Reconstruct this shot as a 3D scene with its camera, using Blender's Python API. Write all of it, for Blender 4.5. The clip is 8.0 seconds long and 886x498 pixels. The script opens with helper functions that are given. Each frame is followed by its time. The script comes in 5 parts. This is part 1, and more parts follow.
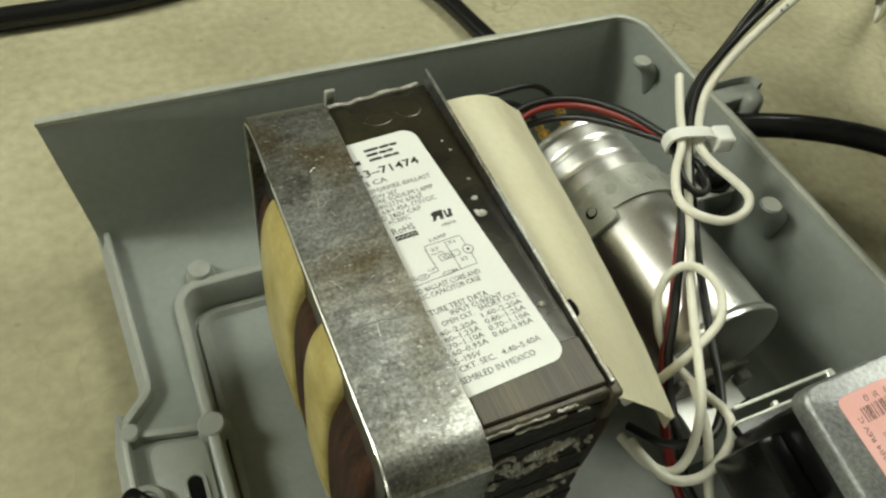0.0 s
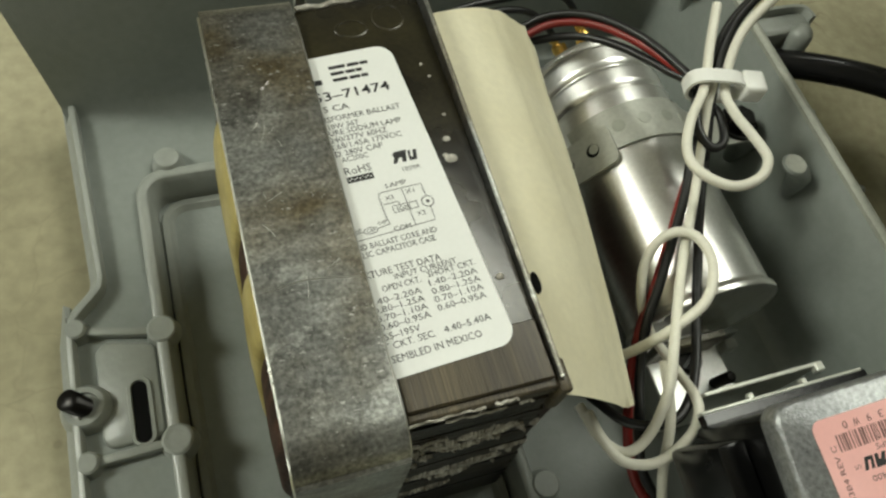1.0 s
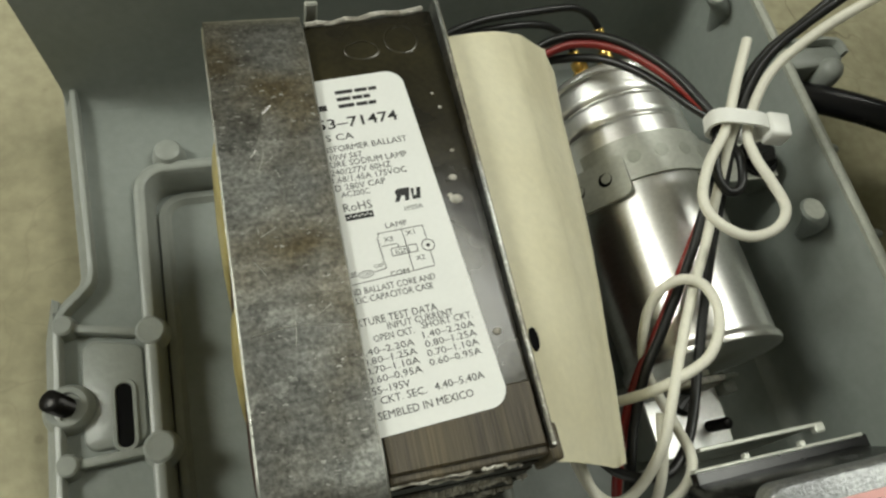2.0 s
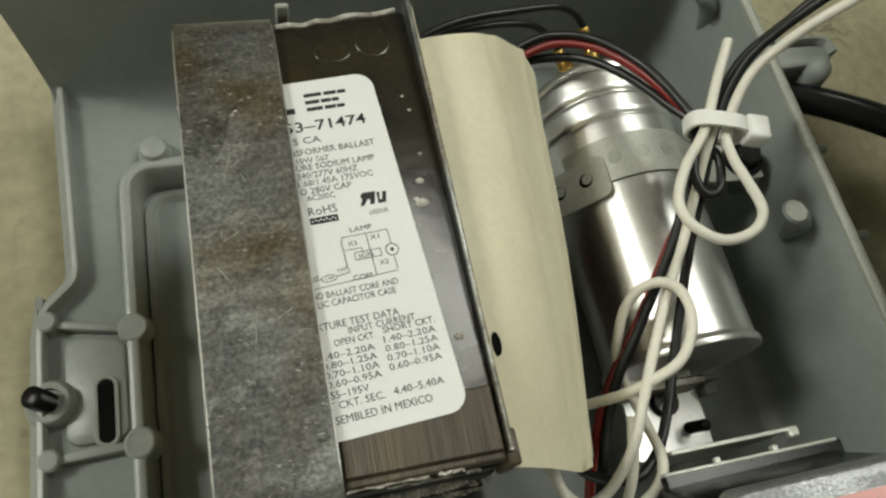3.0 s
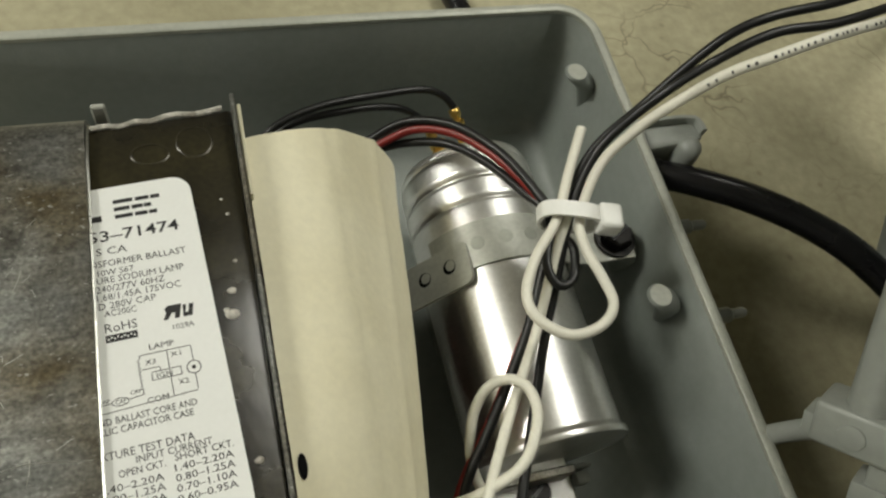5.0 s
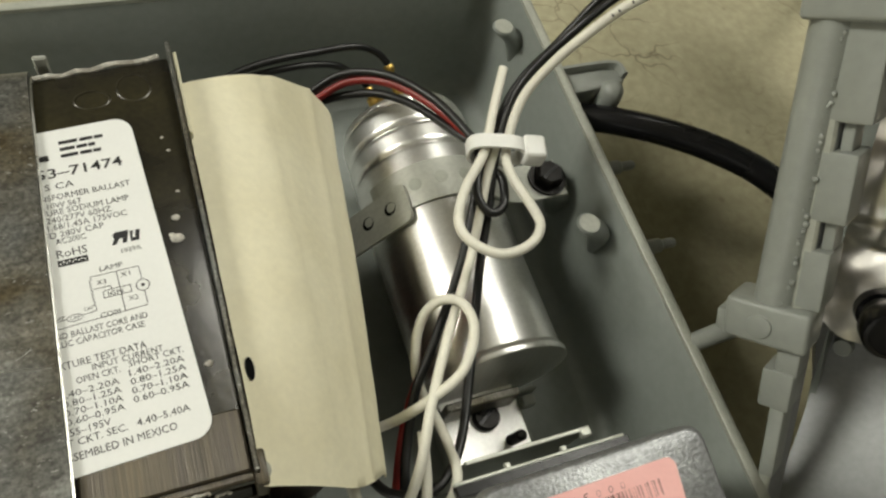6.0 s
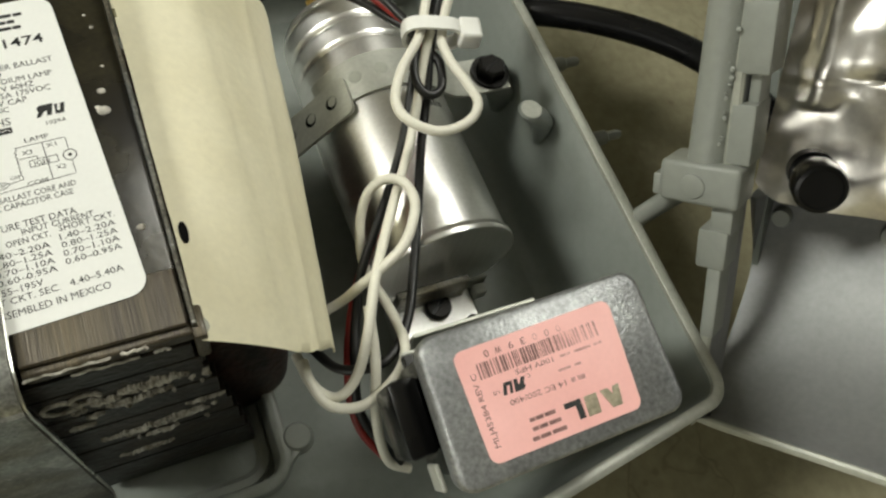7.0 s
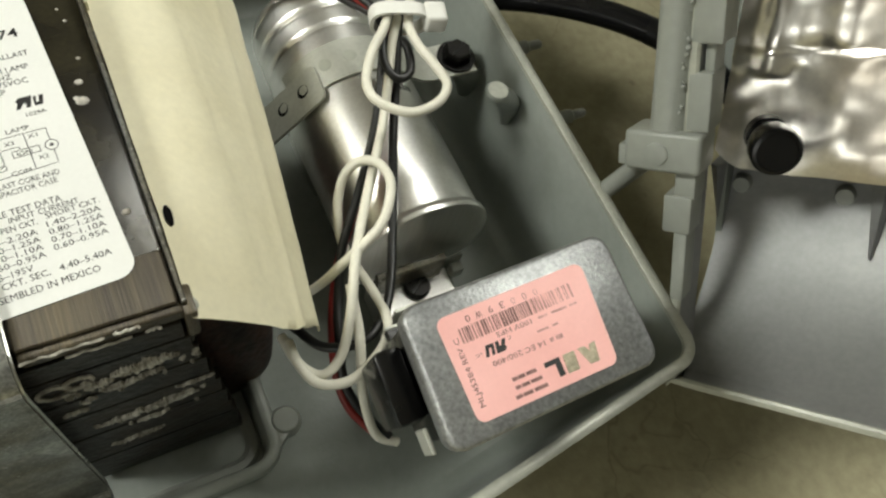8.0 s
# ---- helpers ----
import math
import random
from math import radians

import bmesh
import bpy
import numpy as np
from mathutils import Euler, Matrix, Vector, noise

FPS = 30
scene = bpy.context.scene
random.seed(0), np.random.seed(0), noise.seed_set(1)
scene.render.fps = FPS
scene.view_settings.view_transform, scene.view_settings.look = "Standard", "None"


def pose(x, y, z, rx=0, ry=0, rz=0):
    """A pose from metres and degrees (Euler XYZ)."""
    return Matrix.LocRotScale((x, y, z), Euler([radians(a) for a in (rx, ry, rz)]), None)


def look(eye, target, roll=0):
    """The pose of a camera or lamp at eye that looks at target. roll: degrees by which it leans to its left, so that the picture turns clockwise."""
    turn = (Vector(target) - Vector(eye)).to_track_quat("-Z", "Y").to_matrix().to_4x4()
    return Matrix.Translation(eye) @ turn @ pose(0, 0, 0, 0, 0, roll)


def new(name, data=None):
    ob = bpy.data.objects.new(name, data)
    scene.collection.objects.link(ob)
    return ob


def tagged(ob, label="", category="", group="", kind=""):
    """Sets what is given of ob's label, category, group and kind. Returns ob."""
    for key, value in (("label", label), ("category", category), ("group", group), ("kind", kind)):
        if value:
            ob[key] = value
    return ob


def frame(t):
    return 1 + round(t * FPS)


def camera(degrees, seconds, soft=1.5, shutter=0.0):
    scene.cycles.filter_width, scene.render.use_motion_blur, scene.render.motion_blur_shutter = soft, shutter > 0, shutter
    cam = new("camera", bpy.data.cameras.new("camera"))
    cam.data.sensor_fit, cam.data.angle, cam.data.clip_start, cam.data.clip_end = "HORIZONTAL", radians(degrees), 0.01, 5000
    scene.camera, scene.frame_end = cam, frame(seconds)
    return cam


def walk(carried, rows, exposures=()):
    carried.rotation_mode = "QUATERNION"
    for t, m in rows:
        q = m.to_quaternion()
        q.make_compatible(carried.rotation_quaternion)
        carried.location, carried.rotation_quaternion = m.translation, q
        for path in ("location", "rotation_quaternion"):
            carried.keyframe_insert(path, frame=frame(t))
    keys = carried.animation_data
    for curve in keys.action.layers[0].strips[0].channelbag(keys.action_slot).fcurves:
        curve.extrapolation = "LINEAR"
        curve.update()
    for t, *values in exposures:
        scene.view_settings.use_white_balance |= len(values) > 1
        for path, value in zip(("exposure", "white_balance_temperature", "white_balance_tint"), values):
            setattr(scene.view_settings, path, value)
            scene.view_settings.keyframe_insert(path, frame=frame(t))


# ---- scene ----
cam = camera(60.8, 8.0, soft=2.4)
PATH = [
    (0, (-0.0680, -0.1005, 0.2688), (-0.0026, 0.0085, 0.1143), 9.79),
    (0.5, (-0.0499, -0.0886, 0.2676), (0.0094, 0.0067, 0.1021), 14.05),
    (1, (-0.0420, -0.0789, 0.2641), (0.0097, 0.0042, 0.0896), 17.28),
    (1.2, (-0.0373, -0.0722, 0.2645), (0.0142, 0.0099, 0.0896), 18.65),
    (2.3, (-0.0357, -0.0615, 0.2657), (0.0132, 0.0130, 0.0866), 22.93),
    (2.5, (-0.0339, -0.0615, 0.2657), (0.0143, 0.0128, 0.0864), 22.55),
    (3, (-0.0262, -0.0613, 0.2690), (0.0195, 0.0132, 0.0892), 21.45),
    (3.5, (-0.0149, -0.0610, 0.2771), (0.0327, 0.0149, 0.0983), 21.75),
    (4, (-0.0079, -0.0570, 0.2791), (0.0413, 0.0228, 0.1024), 21.14),
    (4.5, (0.0008, -0.0513, 0.2769), (0.0517, 0.0314, 0.1020), 21.19),
    (4.7, (0.0059, -0.0515, 0.2756), (0.0583, 0.0307, 0.1009), 21.89),
    (5.8, (0.0110, -0.0700, 0.2798), (0.0728, 0.0118, 0.1081), 23.09),
    (6, (0.0112, -0.0791, 0.2806), (0.0737, 0.0018, 0.1087), 22.44),
    (6.5, (0.0136, -0.0972, 0.2751), (0.0791, -0.0211, 0.1021), 22.63),
    (7, (0.0148, -0.1040, 0.2730), (0.0809, -0.0334, 0.0980), 24.27),
    (7.5, (0.0153, -0.1091, 0.2719), (0.0865, -0.0415, 0.0976), 24.82),
    (8, (0.0093, -0.1110, 0.2756), (0.0822, -0.0437, 0.1019), 25.17),
]
walk(cam, [(t, look(eye, target, roll)) for t, eye, target, roll in PATH], exposures=[(0.0, 0.16, 6750, 3), (0.5, 0.06, 6700, 4), (1.2, -0.02, 6600, 6), (2.5, -0.08, 6500, 9), (4.5, -0.18, 6600, 11), (6.0, 0.08, 6700, 12), (7.0, 0.2, 6600, 11), (8.0, 0.33, 6550, 11)])

# ---- light: a closed garage with fluorescent tubes under the ceiling, plus added fill lamps ----
world = bpy.data.worlds.new("world")
world.use_nodes = True
world.node_tree.nodes["Background"].inputs[0].default_value = (0.9, 0.95, 1.0, 1)
world.node_tree.nodes["Background"].inputs[1].default_value = 0.03
scene.world = world


def area_lamp(eye, length, width, watts, turn=0.0, target=(0.03, 0.0, 0.1)):
    data = bpy.data.lights.new("area_light", "AREA")
    data.shape, data.size, data.size_y, data.energy, data.color = "RECTANGLE", length, width, watts, (0.985, 1.0, 0.91)
    ob = new("area_light", data)
    ob.matrix_world = look(eye, target, turn)
    return ob


area_lamp((-2.15, 0.75, 2.36), 0.5, 1.2, 92)
area_lamp((1.2, 0.5, 2.38), 1.4, 0.9, 46, 20)
# low lamp added to brighten the reflector and core front; its source is unseen
area_lamp((-2.6, -2.0, 0.95), 1.0, 0.9, 12)
# two added upward lamps brighten the ceiling the metal reflects, like spill from bare battens
area_lamp((-2.15, 0.75, 2.3), 0.25, 1.2, 3, 0, (-2.15, 0.751, 2.5))
area_lamp((1.2, 0.5, 2.2), 1.2, 0.3, 3, 0, (1.2, 0.501, 2.5))


# ---- small tools; all shapes are given in millimetres ----
def bm_new():
    return bmesh.new()


def part(name, bm, material, parent=None, label="", smooth=False, angle=40):
    bmesh.ops.recalc_face_normals(bm, faces=bm.faces)
    bm.transform(Matrix.Scale(0.001, 4))
    me = bpy.data.meshes.new(name)
    if smooth:
        for f in bm.faces:
            f.smooth = True
        lim = radians(angle)
        for e in bm.edges:
            if len(e.link_faces) == 2 and e.calc_face_angle(0) > lim:
                e.smooth = False
    bm.to_mesh(me)
    bm.free()
    me.materials.append(material)
    ob = new(name, me)
    if parent is not None:
        ob.parent = parent
    if label:
        ob["label"] = label
    return ob


def thing(name, label, category, x=0.0, y=0.0, z=0.0, rz=0.0, group=""):
    ob = new(name)
    ob.matrix_world = pose(x / 1000, y / 1000, z / 1000, 0, 0, rz)
    return tagged(ob, label, category, group)


def add_box(bm, x0, x1, y0, y1, z0, z1, bevel=0.0, seg=2, m=None):
    made = bmesh.ops.create_cube(bm, size=1.0)
    vs = made["verts"]
    for v in vs:
        v.co = Vector(((x0 + x1) / 2 + v.co.x * (x1 - x0), (y0 + y1) / 2 + v.co.y * (y1 - y0), (z0 + z1) / 2 + v.co.z * (z1 - z0)))
    if bevel:
        es = list({e for v in vs for e in v.link_edges})
        out = bmesh.ops.bevel(bm, geom=es, offset=bevel, segments=seg, affect="EDGES", profile=0.5)
        vs = list({v for f in out["faces"] for v in f.verts} | {v for v in vs if v.is_valid})
    if m is not None:
        for v in vs:
            v.co = m @ v.co
    return bm


def add_rings(bm, rings, cap0=True, cap1=True, closed=True):
    """Skins a list of rings of equal length."""
    rows = [[bm.verts.new(p) for p in r] for r in rings]
    n = len(rows[0])
    for a, b in zip(rows, rows[1:]):
        for i in range(n if closed else n - 1):
            bm.faces.new((a[i], a[(i + 1) % n], b[(i + 1) % n], b[i]))
    if cap0:
        bm.faces.new(rows[0][::-1])
    if cap1:
        bm.faces.new(rows[-1])
    return rows


def add_lathe(bm, profile, m=None, n=40, cap0=True, cap1=True):
    """Turns (radius, height) pairs about z, then lays the body by m."""
    m = m or Matrix()
    rings = [[m @ Vector((r * math.cos(2 * math.pi * i / n), r * math.sin(2 * math.pi * i / n), h)) for i in range(n)] for r, h in profile]
    add_rings(bm, rings, cap0, cap1)
    return bm


def mm(x, y, z, rx=0, ry=0, rz=0):
    return Matrix.LocRotScale((x, y, z), Euler([radians(a) for a in (rx, ry, rz)]), None)


def rounded(points, radius, n=6):
    """A closed polygon's corners rounded off; radius: one for all, or one for each corner."""
    out = []
    k = len(points)
    for i in range(k):
        p, a, b = Vector(points[i]), Vector(points[i - 1]), Vector(points[(i + 1) % k])
        r = radius[i] if hasattr(radius, "__len__") else radius
        if r <= 0:
            out.append(p)
            continue
        ua, ub = (a - p).normalized(), (b - p).normalized()
        half = ua.angle(ub) / 2
        d = r / math.tan(half)
        c = p + (ua + ub).normalized() * (r / math.sin(half))
        s, e = p + ua * d - c, p + ub * d - c
        for j in range(n + 1):
            q = s.lerp(e, j / n)
            out.append(c + q.normalized() * r)
    return out


def add_prism(bm, outline, z0, z1, bevel=0.0):
    """An upright prism over a closed outline, its top edge eased by bevel."""
    cx = sum(p[0] for p in outline) / len(outline)
    cy = sum(p[1] for p in outline) / len(outline)
    rings = [[Vector((p[0], p[1], z0)) for p in outline], [Vector((p[0], p[1], z1 - bevel)) for p in outline]]
    if bevel:
        for f in (0.35, 1.0):
            ring = []
            for p in outline:
                d = Vector((cx - p[0], cy - p[1])).normalized() * bevel * f
                ring.append(Vector((p[0] + d.x, p[1] + d.y, z1 - bevel * (1 - f) * 0.6)))
            rings.append(ring)
    add_rings(bm, rings)
    return bm


def smooth_line(points, step=2.0):
    """A Catmull-Rom line through the points."""
    p = [Vector(q) for q in points]
    p = [p[0] * 2 - p[1]] + p + [p[-1] * 2 - p[-2]]
    out = []
    for i in range(1, len(p) - 2):
        n = max(2, int((p[i + 1] - p[i]).length / step))
        for j in range(n):
            t = j / n
            a, b, c, d = p[i - 1], p[i], p[i + 1], p[i + 2]
            out.append(0.5 * (2 * b + (c - a) * t + (2 * a - 5 * b + 4 * c - d) * t * t + (3 * b - a - 3 * c + d) * t ** 3))
    out.append(p[-2])
    return out


def add_tube(bm, points, radius, n=10, step=2.0):
    line = smooth_line(points, step)
    rings = []
    side = None
    for i, p in enumerate(line):
        way = (line[min(i + 1, len(line) - 1)] - line[max(i - 1, 0)]).normalized()
        if side is None:
            side = way.orthogonal().normalized()
        side = (side - way * side.dot(way)).normalized()
        up = way.cross(side)
        rings.append([p + (side * math.cos(2 * math.pi * k / n) + up * math.sin(2 * math.pi * k / n)) * radius for k in range(n)])
    add_rings(bm, rings)
    return bm


def add_strip(bm, outline, profile, closed=False):
    """Sweeps a profile of (outward offset, height) along a plan line of 2D points; outward is to the line's left."""
    n = len(outline)
    pts = [Vector(p) for p in outline]
    rings = []
    for i, p in enumerate(pts):
        a = pts[i - 1] if (closed or i) else p
        b = pts[(i + 1) % n] if (closed or i < n - 1) else p
        d1 = (p - a).normalized() if (p - a).length > 1e-6 else (b - p).normalized()
        d2 = (b - p).normalized() if (b - p).length > 1e-6 else d1
        n1, n2 = Vector((-d1.y, d1.x)), Vector((-d2.y, d2.x))
        nn = (n1 + n2).normalized()
        k = 1 / max(0.4, nn.dot(n1))
        rings.append([Vector((p.x + nn.x * o * k, p.y + nn.y * o * k, z)) for o, z in profile])
    if closed:
        rows = [[bm.verts.new(q) for q in r] for r in rings]
        m = len(profile)
        for i in range(n):
            a, b = rows[i], rows[(i + 1) % n]
            for j in range(m):
                bm.faces.new((a[j], a[(j + 1) % m], b[(j + 1) % m], b[j]))
    else:
        add_rings(bm, rings)
    return bm


def lettering(text, material, parent, x, y, width, height, turn=0.0, name="text", bold=0.0):
    """A line of print as thin mesh letters that fills width and cap height, from its lower left corner, in the parent's plane."""
    cu = bpy.data.curves.new(name, "FONT")
    cu.body, cu.size, cu.offset, cu.resolution_u = text, 1.0, bold, 2
    tmp = new("tmp", cu)
    deps = bpy.context.evaluated_depsgraph_get()
    deps.update()
    me = bpy.data.meshes.new_from_object(tmp.evaluated_get(deps))
    bpy.data.objects.remove(tmp)
    xs = [v.co.x for v in me.vertices]
    x0, x1 = min(xs), max(xs)
    m = mm(x, y, 0, 0, 0, turn)
    for v in me.vertices:
        q = m @ Vector(((v.co.x - x0) * width / (x1 - x0), v.co.y * height / 0.7, 0))
        v.co = Vector((q.x, q.y, 0.06)) * 0.001
    me.name = name
    me.materials.clear()
    me.materials.append(material)
    ob = new(name, me)
    ob.parent = parent
    return ob


def flat_shape(name, outline, material, parent, z=0.06, label=""):
    bm = bm_new()
    bm.faces.new([bm.verts.new((p[0], p[1], z)) for p in outline])
    ob = part(name, bm, material, parent, label)
    return ob


def bar_print(parent, material, x, y, w, h, turn=0.0, name="print_bar"):
    m = mm(x, y, 0, 0, 0, turn)
    return flat_shape(name, [(m @ Vector(q))[:2] for q in ((0, 0, 0), (w, 0, 0), (w, h, 0), (0, h, 0))], material, parent)


# ---- materials ----
def material(name, base, rough=0.5, metal=0.0, spread=0.12, grain=400.0, stain=25.0, bump=0.05, bump_scale=900.0, tint=None, coat=0.0, stretch=(1, 1, 1), rough_spread=0.1, spec=0.5):
    """Base colour varied at two scales, varied roughness and fine relief."""
    mat = bpy.data.materials.new(name)
    mat.use_nodes = True
    t = mat.node_tree
    b = t.nodes["Principled BSDF"]
    b.inputs["Metallic"].default_value = metal
    b.inputs["Specular IOR Level"].default_value = spec
    b.inputs["Coat Weight"].default_value = coat
    b.inputs["Coat Roughness"].default_value = 0.15
    co = t.nodes.new("ShaderNodeTexCoord")
    mp = t.nodes.new("ShaderNodeMapping")
    mp.inputs["Scale"].default_value = stretch
    t.links.new(co.outputs["Object"], mp.inputs["Vector"])

    def fractal(scale, detail=5.0):
        n = t.nodes.new("ShaderNodeTexNoise")
        n.inputs["Scale"].default_value, n.inputs["Detail"].default_value = scale, detail
        t.links.new(mp.outputs[0], n.inputs["Vector"])
        return n

    big, fine = fractal(stain), fractal(grain)
    mix = t.nodes.new("ShaderNodeMix")
    mix.data_type = "RGBA"
    tint = tint or tuple(c * (1 - 2 * spread) for c in base)
    mix.inputs[6].default_value, mix.inputs[7].default_value = (*base, 1), (*tint, 1)
    ramp = t.nodes.new("ShaderNodeMapRange")
    ramp.inputs[1].default_value, ramp.inputs[2].default_value = 0.38, 0.66
    t.links.new(big.outputs[0], ramp.inputs[0])
    t.links.new(ramp.outputs[0], mix.inputs[0])
    hsv = t.nodes.new("ShaderNodeHueSaturation")
    val = t.nodes.new("ShaderNodeMapRange")
    val.inputs[1].default_value, val.inputs[2].default_value = 0.3, 0.7
    val.inputs[3].default_value, val.inputs[4].default_value = 1 - spread, 1 + spread
    t.links.new(fine.outputs[0], val.inputs[0])
    t.links.new(val.outputs[0], hsv.inputs["Value"])
    t.links.new(mix.outputs[2], hsv.inputs["Color"])
    t.links.new(hsv.outputs[0], b.inputs["Base Color"])
    rr = t.nodes.new("ShaderNodeMapRange")
    rr.inputs[3].default_value, rr.inputs[4].default_value = max(0.02, rough - rough_spread), min(1, rough + rough_spread)
    t.links.new(big.outputs[0], rr.inputs[0])
    t.links.new(rr.outputs[0], b.inputs["Roughness"])
    if bump:
        bn = fractal(bump_scale, 3.0)
        bp = t.nodes.new("ShaderNodeBump")
        bp.inputs["Strength"].default_value, bp.inputs["Distance"].default_value = bump, 0.001
        t.links.new(bn.outputs[0], bp.inputs["Height"])
        t.links.new(bp.outputs[0], b.inputs["Normal"])
    return mat


def nodes_of(mat):
    return mat.node_tree, mat.node_tree.nodes["Principled BSDF"]


def concrete_material():
    mat = material("concrete", (0.41, 0.38, 0.25), 0.85, 0, 0.12, 180, 7, 0.30, 300, tint=(0.29, 0.265, 0.165))
    t, b = nodes_of(mat)
    co = t.nodes.new("ShaderNodeTexCoord")
    warp = t.nodes.new("ShaderNodeTexNoise")
    warp.inputs["Scale"].default_value, warp.inputs["Detail"].default_value = 14.0, 4.0
    t.links.new(co.outputs["Object"], warp.inputs["Vector"])
    add = t.nodes.new("ShaderNodeVectorMath")
    add.operation = "MULTIPLY_ADD"
    add.inputs[1].default_value = (0.09, 0.09, 0.09)
    t.links.new(warp.outputs[1], add.inputs[0])
    t.links.new(co.outputs["Object"], add.inputs[2])
    vor = t.nodes.new("ShaderNodeTexVoronoi")
    vor.feature = "DISTANCE_TO_EDGE"
    vor.inputs["Scale"].default_value = 30.0
    t.links.new(add.outputs[0], vor.inputs["Vector"])
    line = t.nodes.new("ShaderNodeMapRange")
    line.inputs[1].default_value, line.inputs[2].default_value = 0.0, 0.022
    line.inputs[3].default_value, line.inputs[4].default_value = 1.0, 0.0
    t.links.new(vor.outputs[0], line.inputs[0])
    where = t.nodes.new("ShaderNodeTexNoise")
    where.inputs["Scale"].default_value = 9.0
    t.links.new(co.outputs["Object"], where.inputs["Vector"])
    gate = t.nodes.new("ShaderNodeMapRange")
    gate.inputs[1].default_value, gate.inputs[2].default_value = 0.48, 0.62
    gate.inputs[4].default_value = 0.75
    t.links.new(where.outputs[0], gate.inputs[0])
    mul = t.nodes.new("ShaderNodeMath")
    mul.operation = "MULTIPLY"
    t.links.new(line.outputs[0], mul.inputs[0])
    # the slab is crazed on one side of the fixture only
    sep = t.nodes.new("ShaderNodeSeparateXYZ")
    t.links.new(co.outputs["Object"], sep.inputs[0])
    side = t.nodes.new("ShaderNodeMapRange")
    side.inputs[1].default_value, side.inputs[2].default_value = 0.10, 0.22
    side.inputs[3].default_value, side.inputs[4].default_value = 0.22, 1.0
    t.links.new(sep.outputs[0], side.inputs[0])
    both = t.nodes.new("ShaderNodeMath")
    both.operation = "MULTIPLY"
    t.links.new(gate.outputs[0], both.inputs[0])
    t.links.new(side.outputs[0], both.inputs[1])
    t.links.new(both.outputs[0], mul.inputs[1])
    spots = t.nodes.new("ShaderNodeTexVoronoi")
    spots.inputs["Scale"].default_value = 55.0
    t.links.new(co.outputs["Object"], spots.inputs["Vector"])
    pit = t.nodes.new("ShaderNodeMapRange")
    pit.inputs[1].default_value, pit.inputs[2].default_value = 0.05, 0.11
    pit.inputs[3].default_value, pit.inputs[4].default_value = 0.35, 0.0
    t.links.new(spots.outputs[0], pit.inputs[0])
    top = t.nodes.new("ShaderNodeMath")
    top.operation = "MAXIMUM"
    t.links.new(mul.outputs[0], top.inputs[0])
    t.links.new(pit.outputs[0], top.inputs[1])
    mix = t.nodes.new("ShaderNodeMix")
    mix.data_type = "RGBA"
    src = b.inputs["Base Color"].links[0].from_socket
    t.links.new(top.outputs[0], mix.inputs[0])
    t.links.new(src, mix.inputs[6])
    mix.inputs[7].default_value = (0.12, 0.10, 0.06, 1)
    t.links.new(mix.outputs[2], b.inputs["Base Color"])
    return mat


